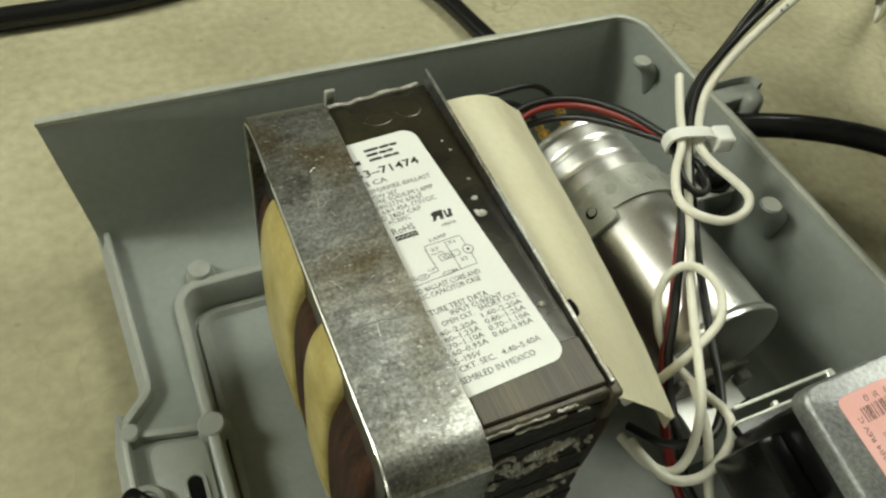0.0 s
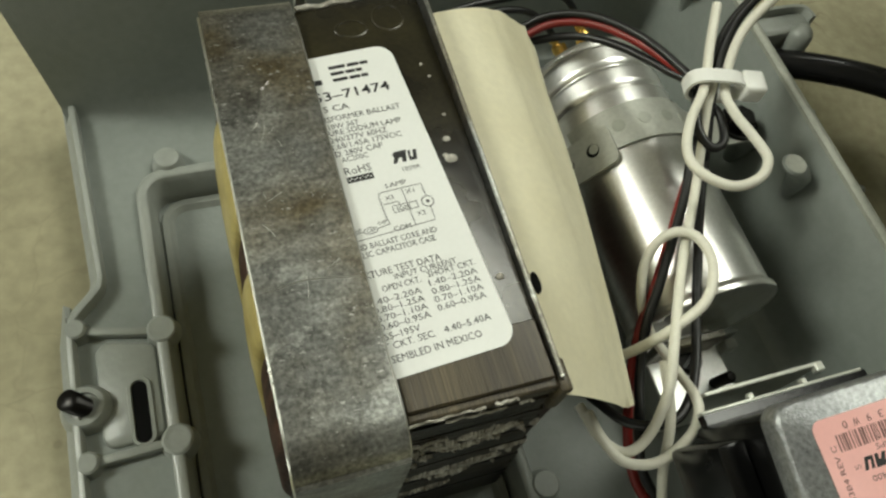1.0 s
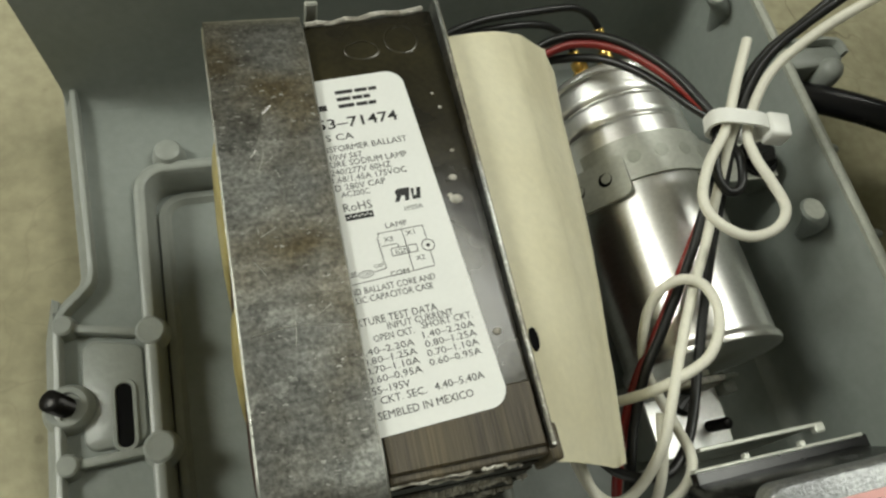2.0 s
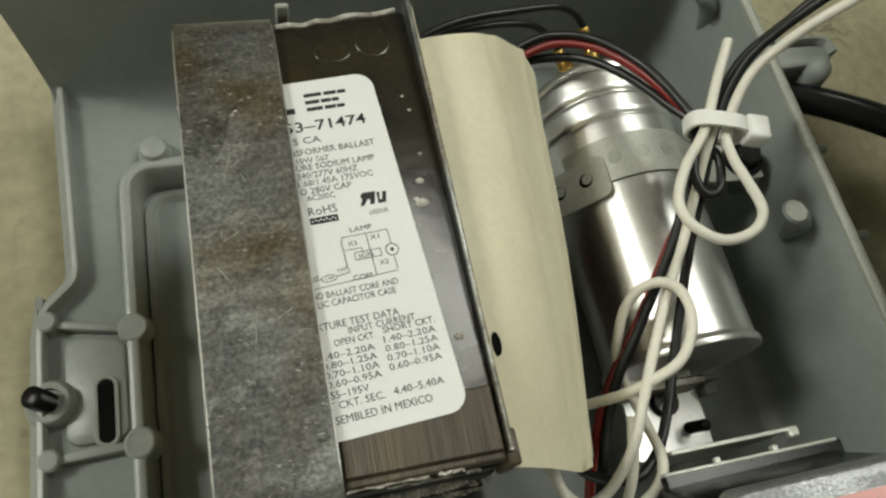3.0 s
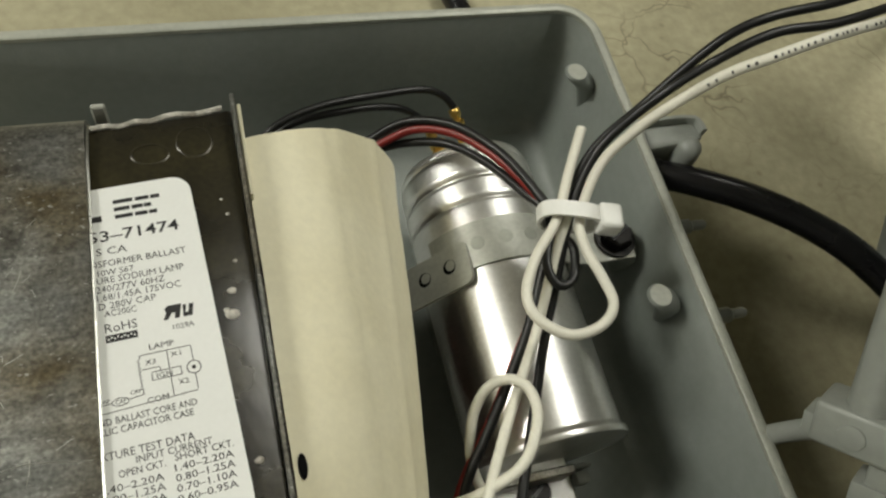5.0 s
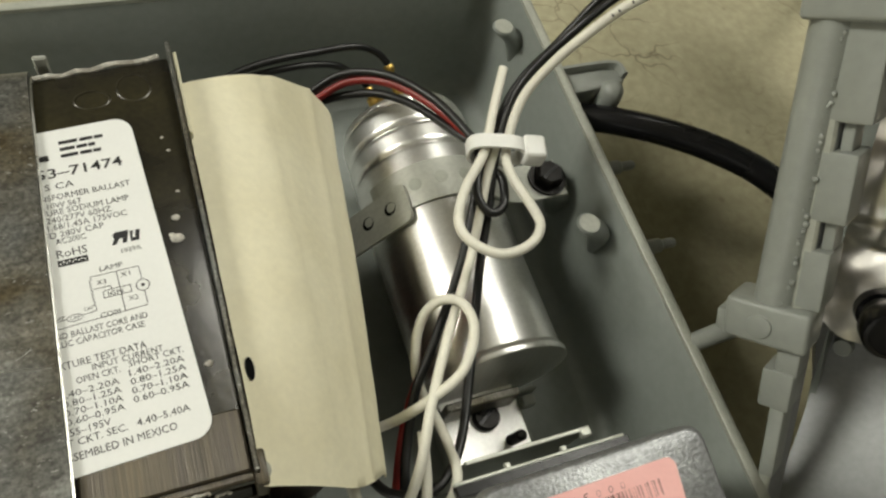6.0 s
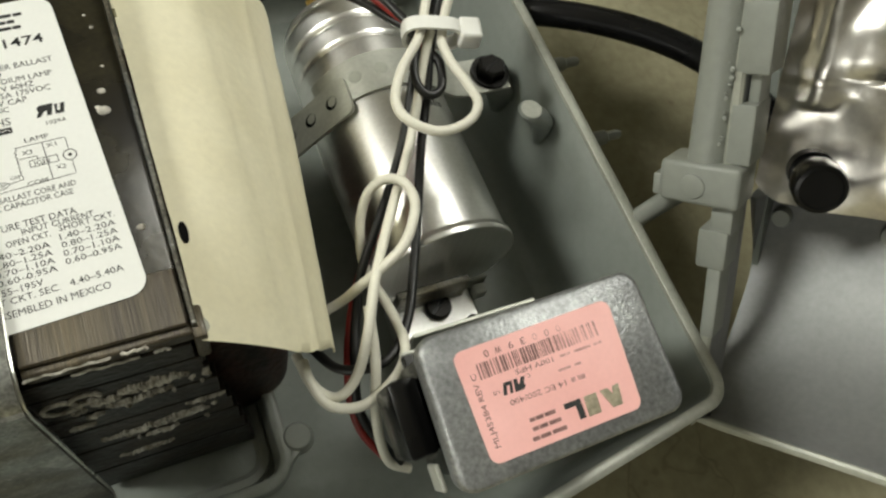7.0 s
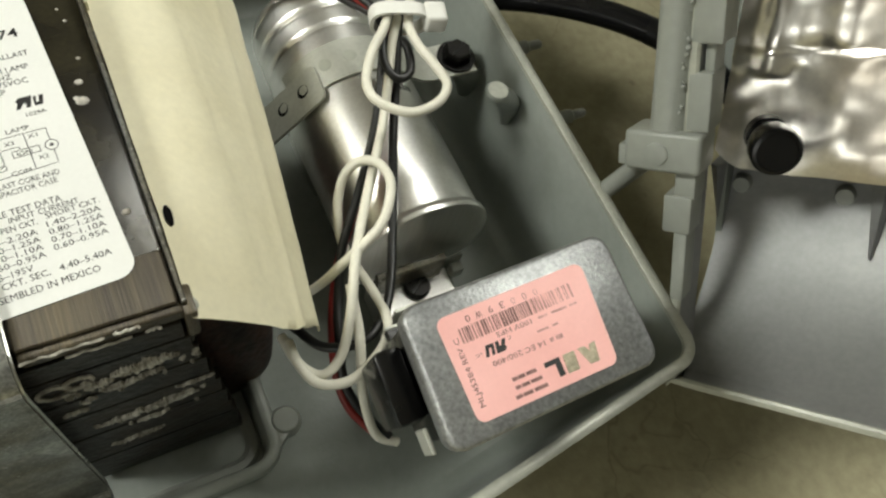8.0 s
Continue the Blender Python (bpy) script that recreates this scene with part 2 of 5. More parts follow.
def galvanised_material():
    """Zinc with a crisp spangle, brown varnish stains, fine streaks and bright nicks."""
    mat = material("galvanised_steel", (0.29, 0.295, 0.278), 0.38, 0.85, 0.38, 1100, 38, 0.09, 900, tint=(0.13, 0.108, 0.066), rough_spread=0.14)
    t, b = nodes_of(mat)
    co = t.nodes.new("ShaderNodeTexCoord")

    def fractal(scale, detail, stretch=(1, 1, 1), rough=0.6):
        mp = t.nodes.new("ShaderNodeMapping")
        mp.inputs["Scale"].default_value = stretch
        t.links.new(co.outputs["Object"], mp.inputs["Vector"])
        n = t.nodes.new("ShaderNodeTexNoise")
        n.inputs["Scale"].default_value, n.inputs["Detail"].default_value, n.inputs["Roughness"].default_value = scale, detail, rough
        t.links.new(mp.outputs[0], n.inputs["Vector"])
        return n

    def ranged(src, a, c, lo, hi):
        r = t.nodes.new("ShaderNodeMapRange")
        for k, v in zip((1, 2, 3, 4), (a, c, lo, hi)):
            r.inputs[k].default_value = v
        t.links.new(src, r.inputs[0])
        return r.outputs[0]

    def times(p, q):
        m = t.nodes.new("ShaderNodeMath")
        m.operation = "MULTIPLY"
        t.links.new(p, m.inputs[0])
        t.links.new(q, m.inputs[1])
        return m.outputs[0]

    warp = fractal(160.0, 5.0)
    add = t.nodes.new("ShaderNodeVectorMath")
    add.operation = "MULTIPLY_ADD"
    add.inputs[1].default_value = (0.008, 0.008, 0.008)
    t.links.new(warp.outputs[1], add.inputs[0])
    t.links.new(co.outputs["Object"], add.inputs[2])
    vor = t.nodes.new("ShaderNodeTexVoronoi")
    vor.inputs["Scale"].default_value = 85.0
    t.links.new(add.outputs[0], vor.inputs["Vector"])
    sep = t.nodes.new("ShaderNodeSeparateColor")
    t.links.new(vor.outputs["Color"], sep.inputs[0])
    spangle = ranged(sep.outputs[0], 0, 1, 0.74, 1.26)
    blotch = ranged(fractal(170.0, 8.0, rough=0.72).outputs[0], 0.36, 0.64, 0.74, 1.18)
    streak = ranged(fractal(260.0, 6.0, (0.35, 2.2, 1.0), 0.7).outputs[0], 0.35, 0.68, 0.75, 1.2)
    hsv = t.nodes.new("ShaderNodeHueSaturation")
    t.links.new(b.inputs["Base Color"].links[0].from_socket, hsv.inputs["Color"])
    t.links.new(times(times(spangle, blotch), streak), hsv.inputs["Value"])
    nick = ranged(fractal(900.0, 3.0, (0.6, 1.4, 1.0)).outputs[0], 0.645, 0.69, 0.0, 0.75)
    mix = t.nodes.new("ShaderNodeMix")
    mix.data_type = "RGBA"
    mix.inputs[7].default_value = (0.58, 0.58, 0.54, 1)
    t.links.new(nick, mix.inputs[0])
    t.links.new(hsv.outputs[0], mix.inputs[6])
    t.links.new(mix.outputs[2], b.inputs["Base Color"])
    return mat


CONCRETE = concrete_material()
GREY_PAINT = material("grey_paint", (0.235, 0.255, 0.235), 0.42, 0, 0.05, 300, 16, 0.10, 700, tint=(0.20, 0.22, 0.20))
GREY_CAST = material("grey_cast_paint", (0.29, 0.305, 0.275), 0.38, 0, 0.05, 300, 16, 0.16, 500, tint=(0.25, 0.265, 0.24))
EDGE_PAINT = material("worn_edge_paint", (0.42, 0.43, 0.37), 0.4, 0.1, 0.08, 600, 60, 0.1, 900)
VARNISH = material("black_varnished_iron", (0.013, 0.0115, 0.009), 0.28, 0.2, 0.3, 700, 35, 0.12, 260, tint=(0.036, 0.031, 0.014), coat=0.22, rough_spread=0.14)
LAMINATION = material("laminated_steel_edge", (0.050, 0.040, 0.026), 0.42, 0.35, 0.42, 900, 60, 0.35, 1400, tint=(0.085, 0.068, 0.040), stretch=(2.4, 0.05, 1), coat=0.15)
CRUST = material("dried_varnish_crust", (0.56, 0.54, 0.48), 0.65, 0, 0.3, 900, 260, 0.8, 700, tint=(0.24, 0.22, 0.18))
BLACK_VARNISH = material("black_varnish", (0.008, 0.007, 0.006), 0.42, 0, 0.35, 700, 90, 0.5, 420, tint=(0.026, 0.020, 0.014), rough_spread=0.16, spec=0.28)
HOLE = material("dark_hole", (0.006, 0.006, 0.006), 0.9, 0, 0.1, 500, 50, 0.0, spec=0.1)
ZINC = galvanised_material()
STEEL_EDGE = material("bright_steel_edge", (0.75, 0.75, 0.70), 0.3, 1.0, 0.12, 900, 90, 0.1, 700)
LABEL_WHITE = material("white_label_film", (0.80, 0.81, 0.78), 0.42, 0, 0.015, 900, 30, 0.02, 500, tint=(0.77, 0.78, 0.75))
INK = material("black_ink", (0.018, 0.018, 0.018), 0.55, 0, 0.2, 2500, 200, 0.0)
FADED_INK = material("faded_grey_ink", (0.24, 0.125, 0.115), 0.55, 0, 0.3, 2500, 200, 0.0)
PALE_INK = material("rubbed_off_ink", (0.66, 0.36, 0.335), 0.55, 0, 0.3, 2500, 200, 0.0)
PAPER = material("cream_insulation_paper", (0.79, 0.745, 0.55), 0.6, 0, 0.035, 500, 45, 0.12, 350, tint=(0.74, 0.69, 0.49))
ALUMINIUM = material("brushed_aluminium", (0.93, 0.925, 0.90), 0.32, 1.0, 0.05, 900, 40, 0.03, 900, stretch=(1, 1, 0.05), rough_spread=0.05, tint=(0.82, 0.81, 0.77))
ZINC_BAND = material("zinc_strap", (0.54, 0.55, 0.49), 0.42, 0.3, 0.08, 700, 70, 0.05, 500)
SHINY_PLATE = material("bright_zinc_plate", (0.90, 0.90, 0.88), 0.40, 0.8, 0.05, 700, 80, 0.04, 500)
BLACK_WIRE = material("black_wire_insulation", (0.007, 0.007, 0.007), 0.42, 0, 0.2, 900, 90, 0.06, 900)
RED_WIRE = material("red_wire_insulation", (0.25, 0.018, 0.014), 0.42, 0, 0.1, 900, 90, 0.05, 900)
WHITE_WIRE = material("white_wire_insulation", (0.74, 0.72, 0.62), 0.48, 0, 0.04, 900, 90, 0.05, 900)
NYLON = material("white_nylon", (0.78, 0.78, 0.74), 0.35, 0, 0.02, 900, 90, 0.03, 700)
NYLON.node_tree.nodes["Principled BSDF"].inputs["Subsurface Weight"].default_value = 0.25
NYLON.node_tree.nodes["Principled BSDF"].inputs["Subsurface Radius"].default_value = (0.002, 0.002, 0.002)
BRASS = material("brass_terminal", (0.80, 0.55, 0.16), 0.28, 1.0, 0.08, 900, 90, 0.05, 700)
RUBBER = material("black_rubber_cord", (0.006, 0.006, 0.007), 0.26, 0, 0.15, 600, 60, 0.08, 900)
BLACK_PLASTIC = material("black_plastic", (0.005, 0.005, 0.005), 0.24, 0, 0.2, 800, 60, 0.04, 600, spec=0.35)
GREY_POTTING = material("grey_moulded_lid", (0.34, 0.35, 0.35), 0.40, 0.7, 0.26, 900, 45, 0.22, 1500, tint=(0.22, 0.225, 0.23))
PINK = material("pink_label_paper", (0.83, 0.46, 0.43), 0.55, 0, 0.02, 900, 40, 0.02, 600, tint=(0.77, 0.40, 0.37))
FOIL = material("silver_printed_foil", (0.62, 0.56, 0.42), 0.3, 0.9, 0.2, 900, 200, 0.0)
TAPE = material("yellow_coil_tape", (0.46, 0.39, 0.15), 0.4, 0, 0.10, 500, 70, 0.10, 400, tint=(0.34, 0.27, 0.08), coat=0.2)
WINDING = material("dark_copper_winding", (0.050, 0.019, 0.011), 0.5, 0.1, 0.4, 500, 120, 0.5, 600, stretch=(1, 3, 0.4), tint=(0.012, 0.006, 0.004), spec=0.25)
SCREW_BLACK = material("black_oxide_screw", (0.018, 0.017, 0.016), 0.3, 0.8, 0.2, 800, 90, 0.1, 700)
SCREW_STEEL = material("steel_screw", (0.50, 0.50, 0.47), 0.3, 1.0, 0.12, 800, 90, 0.1, 700)
REFLECTOR = material("polished_aluminium_reflector", (0.74, 0.72, 0.68), 0.33, 1.0, 0.08, 400, 26, 0.03, 60, tint=(0.50, 0.44, 0.37), rough_spread=0.08)
PAN_METAL = material("dull_metal_pan", (0.27, 0.275, 0.275), 0.48, 0.35, 0.06, 500, 14, 0.03, 90, tint=(0.22, 0.225, 0.225), rough_spread=0.08)
PLASTER = material("painted_wall", (0.30, 0.29, 0.26), 0.9, 0, 0.05, 20, 1.2, 0.2, 60)
CEILING = material("painted_ceiling", (0.42, 0.41, 0.385), 0.9, 0, 0.05, 20, 1.2, 0.2, 60)
LAMP_BODY = material("white_lamp_housing", (0.8, 0.8, 0.78), 0.4, 0, 0.02, 50, 4, 0.0)

# ---- the setting: concrete floor; unseen garage walls and ceiling added for reflections and bounce ----
bm = bm_new()
bmesh.ops.create_grid(bm, x_segments=40, y_segments=40, size=3200)
tagged(part("floor", bm, CONCRETE), "worn yellowish concrete garage floor with fine cracks and stains", "floor", kind="structure")
for k, (name, x0, x1, y0, y1) in enumerate((("wall_north", -3200, 3200, 3200, 3300), ("wall_south", -3200, 3200, -3300, -3200), ("wall_east", 3200, 3300, -3300, 3300), ("wall_west", -3300, -3200, -3300, 3300))):
    tagged(part(name, add_box(bm_new(), x0, x1, y0, y1, 0, 2500), PLASTER), "unseen plain painted wall, added for reflections and bounced light", "wall", kind="structure")
tagged(part("ceiling", add_box(bm_new(), -3200, 3200, -3200, 3200, 2500, 2580), CEILING), "unseen plain painted ceiling, added for reflections and bounced light", "ceiling", kind="structure")

# ---- the cast housing ----
RIM = 80.0
FLOOR = 18.0


def housing():
    h = thing("luminaire_housing", "open grey painted cast metal fixture housing lying on the concrete", "light fixture")
    # side walls: back, right and front in one casting, open towards the low side
    corner_r, corner_f = (152.5, 134.5), (152.5, -94.0)
    front_l = (-99.0, -129.0)
    arc = rounded([(-101.0, 131.0), corner_r, corner_f, front_l], [0, 15, 9, 0], 8)
    line = [tuple(p) for p in arc]
    wall = add_strip(bm_new(), line, [(0.0, RIM - 0.6), (-0.6, RIM), (-2.4, RIM), (-3.0, RIM - 0.6), (-5.5, 36.0), (-7.0, FLOOR + 5), (-9.5, FLOOR + 1.2), (-14.0, FLOOR), (-14.0, 9.0), (-5.0, 9.0), (-3.0, 12.0)])
    for v in wall.verts:
        if v.co.x < -94:
            v.co.x += (RIM - v.co.z) * 0.115
    part("wall", wall, GREY_PAINT, h, smooth=True, angle=50)
    bead = add_strip(bm_new(), [tuple(p) for p in rounded([(-101.0, 131.0), corner_r, corner_f, front_l], [0, 15, 9, 0], 8)], [(0.25, RIM - 1.6), (0.25, RIM + 0.1), (-0.4, RIM + 0.55), (-2.6, RIM + 0.55), (-3.2, RIM + 0.1), (-3.2, RIM - 1.2), (-3.05, RIM - 1.6)])
    part("rim_edge", bead, EDGE_PAINT, h, "worn light edge of the rim", smooth=True)
    # floor plates round the recess
    rec = (-70.0, 32.0, -64.0, 88.0)
    fl = bm_new()
    add_prism(fl, [(rec[0], 118), (rec[0], -112), (-99, -117), (-99, -30), (-99, 35), (-97, 39), (-88.5, 48), (-88.5, 60), (-92, 120)][::-1], 9, FLOOR)
    add_prism(fl, [(rec[0] - 24, 120), (140, 120), (140, rec[3]), (rec[0], rec[3]), (rec[0], 118)][::-1], 9, FLOOR)
    add_prism(fl, [(rec[1], rec[3]), (140, rec[3]), (140, -84), (rec[1], -98)][::-1], 9, FLOOR)
    add_prism(fl, [(rec[0], rec[2]), (rec[1], rec[2]), (rec[1], -98), (rec[0], -112)][::-1], 9, FLOOR)
    part("base_plate", fl, GREY_PAINT, h)
    # recess with its raised ridge
    ring = [tuple(p) for p in rounded([(rec[0], rec[2]), (rec[0], rec[3]), (rec[1], rec[3]), (rec[1], rec[2])], 8, 6)]
    part("recess_ridge", add_strip(bm_new(), ring, [(3.2, FLOOR - 1), (2.8, 21.2), (2.2, 21.8), (-0.6, 21.8), (-1.2, 21.2), (-2.6, 6.0), (-1.0, 5.0), (3.2, 5.0)], closed=True), GREY_CAST, h, smooth=True, angle=50)
    rc = add_prism(bm_new(), [tuple(p) for p in rounded([(rec[0] + 2, rec[2] + 2), (rec[0] + 2, rec[3] - 2), (rec[1] - 2, rec[3] - 2), (rec[1] - 2, rec[2] + 2)], 6, 6)][::-1], 1.0, 6.2)
    part("recess_floor", rc, GREY_PAINT, h)
    step = [tuple(p) for p in rounded([(rec[0] + 7, rec[2] + 7), (rec[0] + 7, rec[3] - 7), (rec[1] - 7, rec[3] - 7), (rec[1] - 7, rec[2] + 7)], 6, 6)]
    part("recess_step", add_strip(bm_new(), step, [(4.6, 6.1), (3.6, 8.4), (1.2, 8.4), (-0.6, 6.1)], closed=True), GREY_CAST, h, smooth=True)
    # lip along the low side
    lip = [(-91.8, 127.0), (-88.6, 60), (-88.4, 50), (-90, 46), (-96, 40), (-98.6, 36), (-99.2, 30), (-99.2, -40), (-99.2, -116)]
    pts = [tuple(p[:2]) for p in smooth_line([(x, y, 0) for x, y in lip], 3)]
    part("side_lip", add_strip(bm_new(), pts, [(2.2, 10), (2.2, 22.4), (1.7, 23), (0.2, 23), (-0.4, 22.4), (-1.0, 19.5), (-3.2, 17.9), (-3.2, 10)]), GREY_CAST, h, smooth=True, angle=50)
    # bosses, ribs, slot frame
    for x, y, r, z in ((-70.5, 28, 4.7, 22.6), (-70.2, -9.7, 4.9, 22.8), (38.0, -52.8, 4.7, 22.4), (-96.4, 33.5, 3.4, 23.4), (-96.2, -10.5, 3.4, 23.4)):
        part("boss", add_lathe(bm_new(), [(r + 1.2, FLOOR - 1), (r + 0.2, FLOOR + 1.4), (r, z - 0.7), (r - 0.7, z)], mm(x, y, 0)), GREY_CAST, h, smooth=True)
    part("boss_ring", add_lathe(bm_new(), [(3.9, 22.7), (3.9, 23.0), (3.2, 23.0), (3.2, 22.7)], mm(-70.2, -9.7, 0)), GREY_CAST, h, smooth=True)
    for (xa, ya), (xb, yb) in (((-95, 33), (-72, 28)), ((-95, -10.5), (-72, -9.6)), ((37.5, -56), (31, -61))):
        d = Vector((xb - xa, yb - ya))
        m = mm((xa + xb) / 2, (ya + yb) / 2, 0, 0, 0, math.degrees(math.atan2(d.y, d.x)))
        part("rib", add_box(bm_new(), -d.length / 2, d.length / 2, -1.4, 1.4, FLOOR - 1, 21.6, 0.7, 2, m), GREY_CAST, h, smooth=True)
    pad = add_prism(bm_new(), [tuple(p) for p in rounded([(-92, 29), (-92, -7), (-73.5, -7), (-73.5, 25)], 4, 5)], FLOOR - 1, 19.6, 1.0)
    part("slot_pad", pad, GREY_CAST, h, smooth=True)
    hole = add_prism(bm_new(), [tuple(p) for p in rounded([(-82.2, 12.5), (-82.2, -7.5), (-77.6, -7.5), (-77.6, 12.5)], 2.25, 6)][::-1], 19.0, 19.75)
    part("slot", hole, HOLE, h, "dark slotted hole")
    frame_ = [tuple(p) for p in rounded([(-83.0, 13.3), (-83.0, -8.3), (-76.8, -8.3), (-76.8, 13.3)], 3.0, 6)]
    part("slot_rim", add_strip(bm_new(), frame_, [(0.9, 19.2), (0.5, 20.4), (-0.5, 20.4), (-0.9, 19.2)], closed=True), GREY_CAST, h, smooth=True)
    part("screw_boss", add_lathe(bm_new(), [(8.2, FLOOR - 1), (7.6, 20.0), (6.6, 22.6), (6.0, 23.2), (4.4, 23.2), (4.2, 22)], mm(-95.8, 7.2, 0)), GREY_CAST, h, smooth=True)
    tab = bm_new()
    add_lathe(tab, [(6.4, FLOOR - 1), (5.4, FLOOR + 1.6), (4.9, 22.2), (4.2, 23.4), (2.6, 23.9), (0.3, 24.0)], mm(-60.2, 94.4, 0), 28)
    part("tab", tab, GREY_CAST, h, smooth=True)
    # short posts that grow out of the right wall
    def wall_post(name, x, y, z, r, label=""):
        bm = bm_new()
        rings = []
        for dz, dx, k in ((0, 0, 0.86), (-0.8, 0, 1.0), (-2.5, 1.2, 1.03), (-5, 4.2, 1.06), (-8.5, 7.0, 1.0), (-14, 8.6, 0.8), (-22, 9.6, 0.4)):
            rings.append([Vector((x + dx + r * k * math.cos(radians(a)), y + r * k * math.sin(radians(a)), z + dz)) for a in range(0, 360, 15)])
        add_rings(bm, rings)
        part(name, bm, GREY_PAINT, h, label, smooth=True, angle=50)
    for x, y, z in ((140.5, 106.5, 74.5), (137.0, 15.2, 78.0)):
        wall_post("post", x, y, z, 4.3, "cast post with a bare round top")
        part("post_top", add_lathe(bm_new(), [(3.7, z - 0.3), (3.6, z + 0.15)], mm(x, y, 0)), EDGE_PAINT, h)
    wall_post("mount_post", 137.2, 43.0, 61.8, 6.6)
    part("mount_pad", add_prism(bm_new(), [tuple(p) for p in rounded([(80, -18), (108, -18), (108, -44), (80, -44)][::-1], 3, 4)], FLOOR - 1, 36.5, 0.8), GREY_CAST, h, smooth=True)
    # lug outside the right wall, with its pin
    lug = add_prism(bm_new(), [tuple(p) for p in rounded([(150, 79.5), (150, 68.5), (172, 70), (178, 71.5), (178.5, 78), (174, 80)][::-1], [1, 2, 3, 3, 3, 1], 6)], 64, 77, 0.8)
    part("lug", lug, GREY_CAST, h, smooth=True)
    part("lug_rim", add_strip(bm_new(), [tuple(p[:2]) for p in smooth_line([(151, 79, 0), (172, 79.4, 0), (177, 77.5, 0), (177.6, 73, 0)], 2)], [(0.9, 70), (0.9, 79.4), (0.5, 80), (-0.7, 80), (-1.1, 79.4), (-1.3, 70)]), GREY_CAST, h, smooth=True)
    part("lug_pin", add_lathe(bm_new(), [(4.8, 62), (4.7, 74), (4.3, 77.4), (3.2, 79.2), (1.6, 80.0), (0.3, 80.2)], mm(170.5, 68.0, 0)), GREY_CAST, h, smooth=True)
    for y, l in ((50, 25), (13.5, 26)):
        m = mm(152, y, 50, 0, 90, 0)
        part("side_pin", add_lathe(bm_new(), [(3.2, 0), (2.8, l), (1.9, l + 1), (1.9, l + 6), (1.4, l + 7)], m, 20), GREY_CAST, h, smooth=True)
    arm = bm_new()
    add_tube(arm, [(152.5, -32, 74), (154.5, -33, 82), (155.5, -35, 94), (154.5, -38, 108)], 3.0, 12, 3)
    part("hinge_arm", arm, GREY_CAST, h, smooth=True)
    return h


housing()


def threaded_screw(name, label, x, y, z, r, height, mat, head=True, slot=True, rx=0, ry=0, rz=0):
    s = thing(name, label, "screw", x, y, z, rz)
    bm = bm_new()
    add_lathe(bm, [(r, 0), (r, height * 0.7), (r * 0.86, height)], mm(0, 0, 0, rx, ry), 28)
    part("head", bm, mat, s, smooth=True)
    if slot:
        part("slot", add_box(bm_new(), -r * 0.85, r * 0.85, -r * 0.12, r * 0.12, height - 0.05, height + 0.15, 0, 1, mm(0, 0, 0, rx, ry, 35)), BLACK_PLASTIC, s)
        for d in (-1, 1):
            part("ridge", add_box(bm_new(), -r * 0.8, r * 0.8, d * r * 0.24 - 0.25, d * r * 0.24 + 0.25, height - 0.2, height + 0.22, 0.1, 1, mm(0, 0, 0, rx, ry, 35)), mat, s)
    return s


def stud(name, label, x, y, z, r, length, mat, tip=(0, 0, 1)):
    s = thing(name, label, "screw", x, y, z)
    q = Vector((0, 0, 1)).rotation_difference(Vector(tip)).to_matrix().to_4x4()
    prof = []
    n = int(length / 0.9)
    for i in range(n):
        prof += [(r * 0.84, i * 0.9), (r, i * 0.9 + 0.45)]
    prof.append((r * 0.7, length))
    part("thread", add_lathe(bm_new(), prof, q, 18), mat, s, smooth=True, angle=80)
    return s


stud("captive_screw", "dark threaded screw tip standing in a cast boss", -95.8, 7.2, 20.0, 3.4, 10, SCREW_BLACK, (-0.35, 0.1, 1))


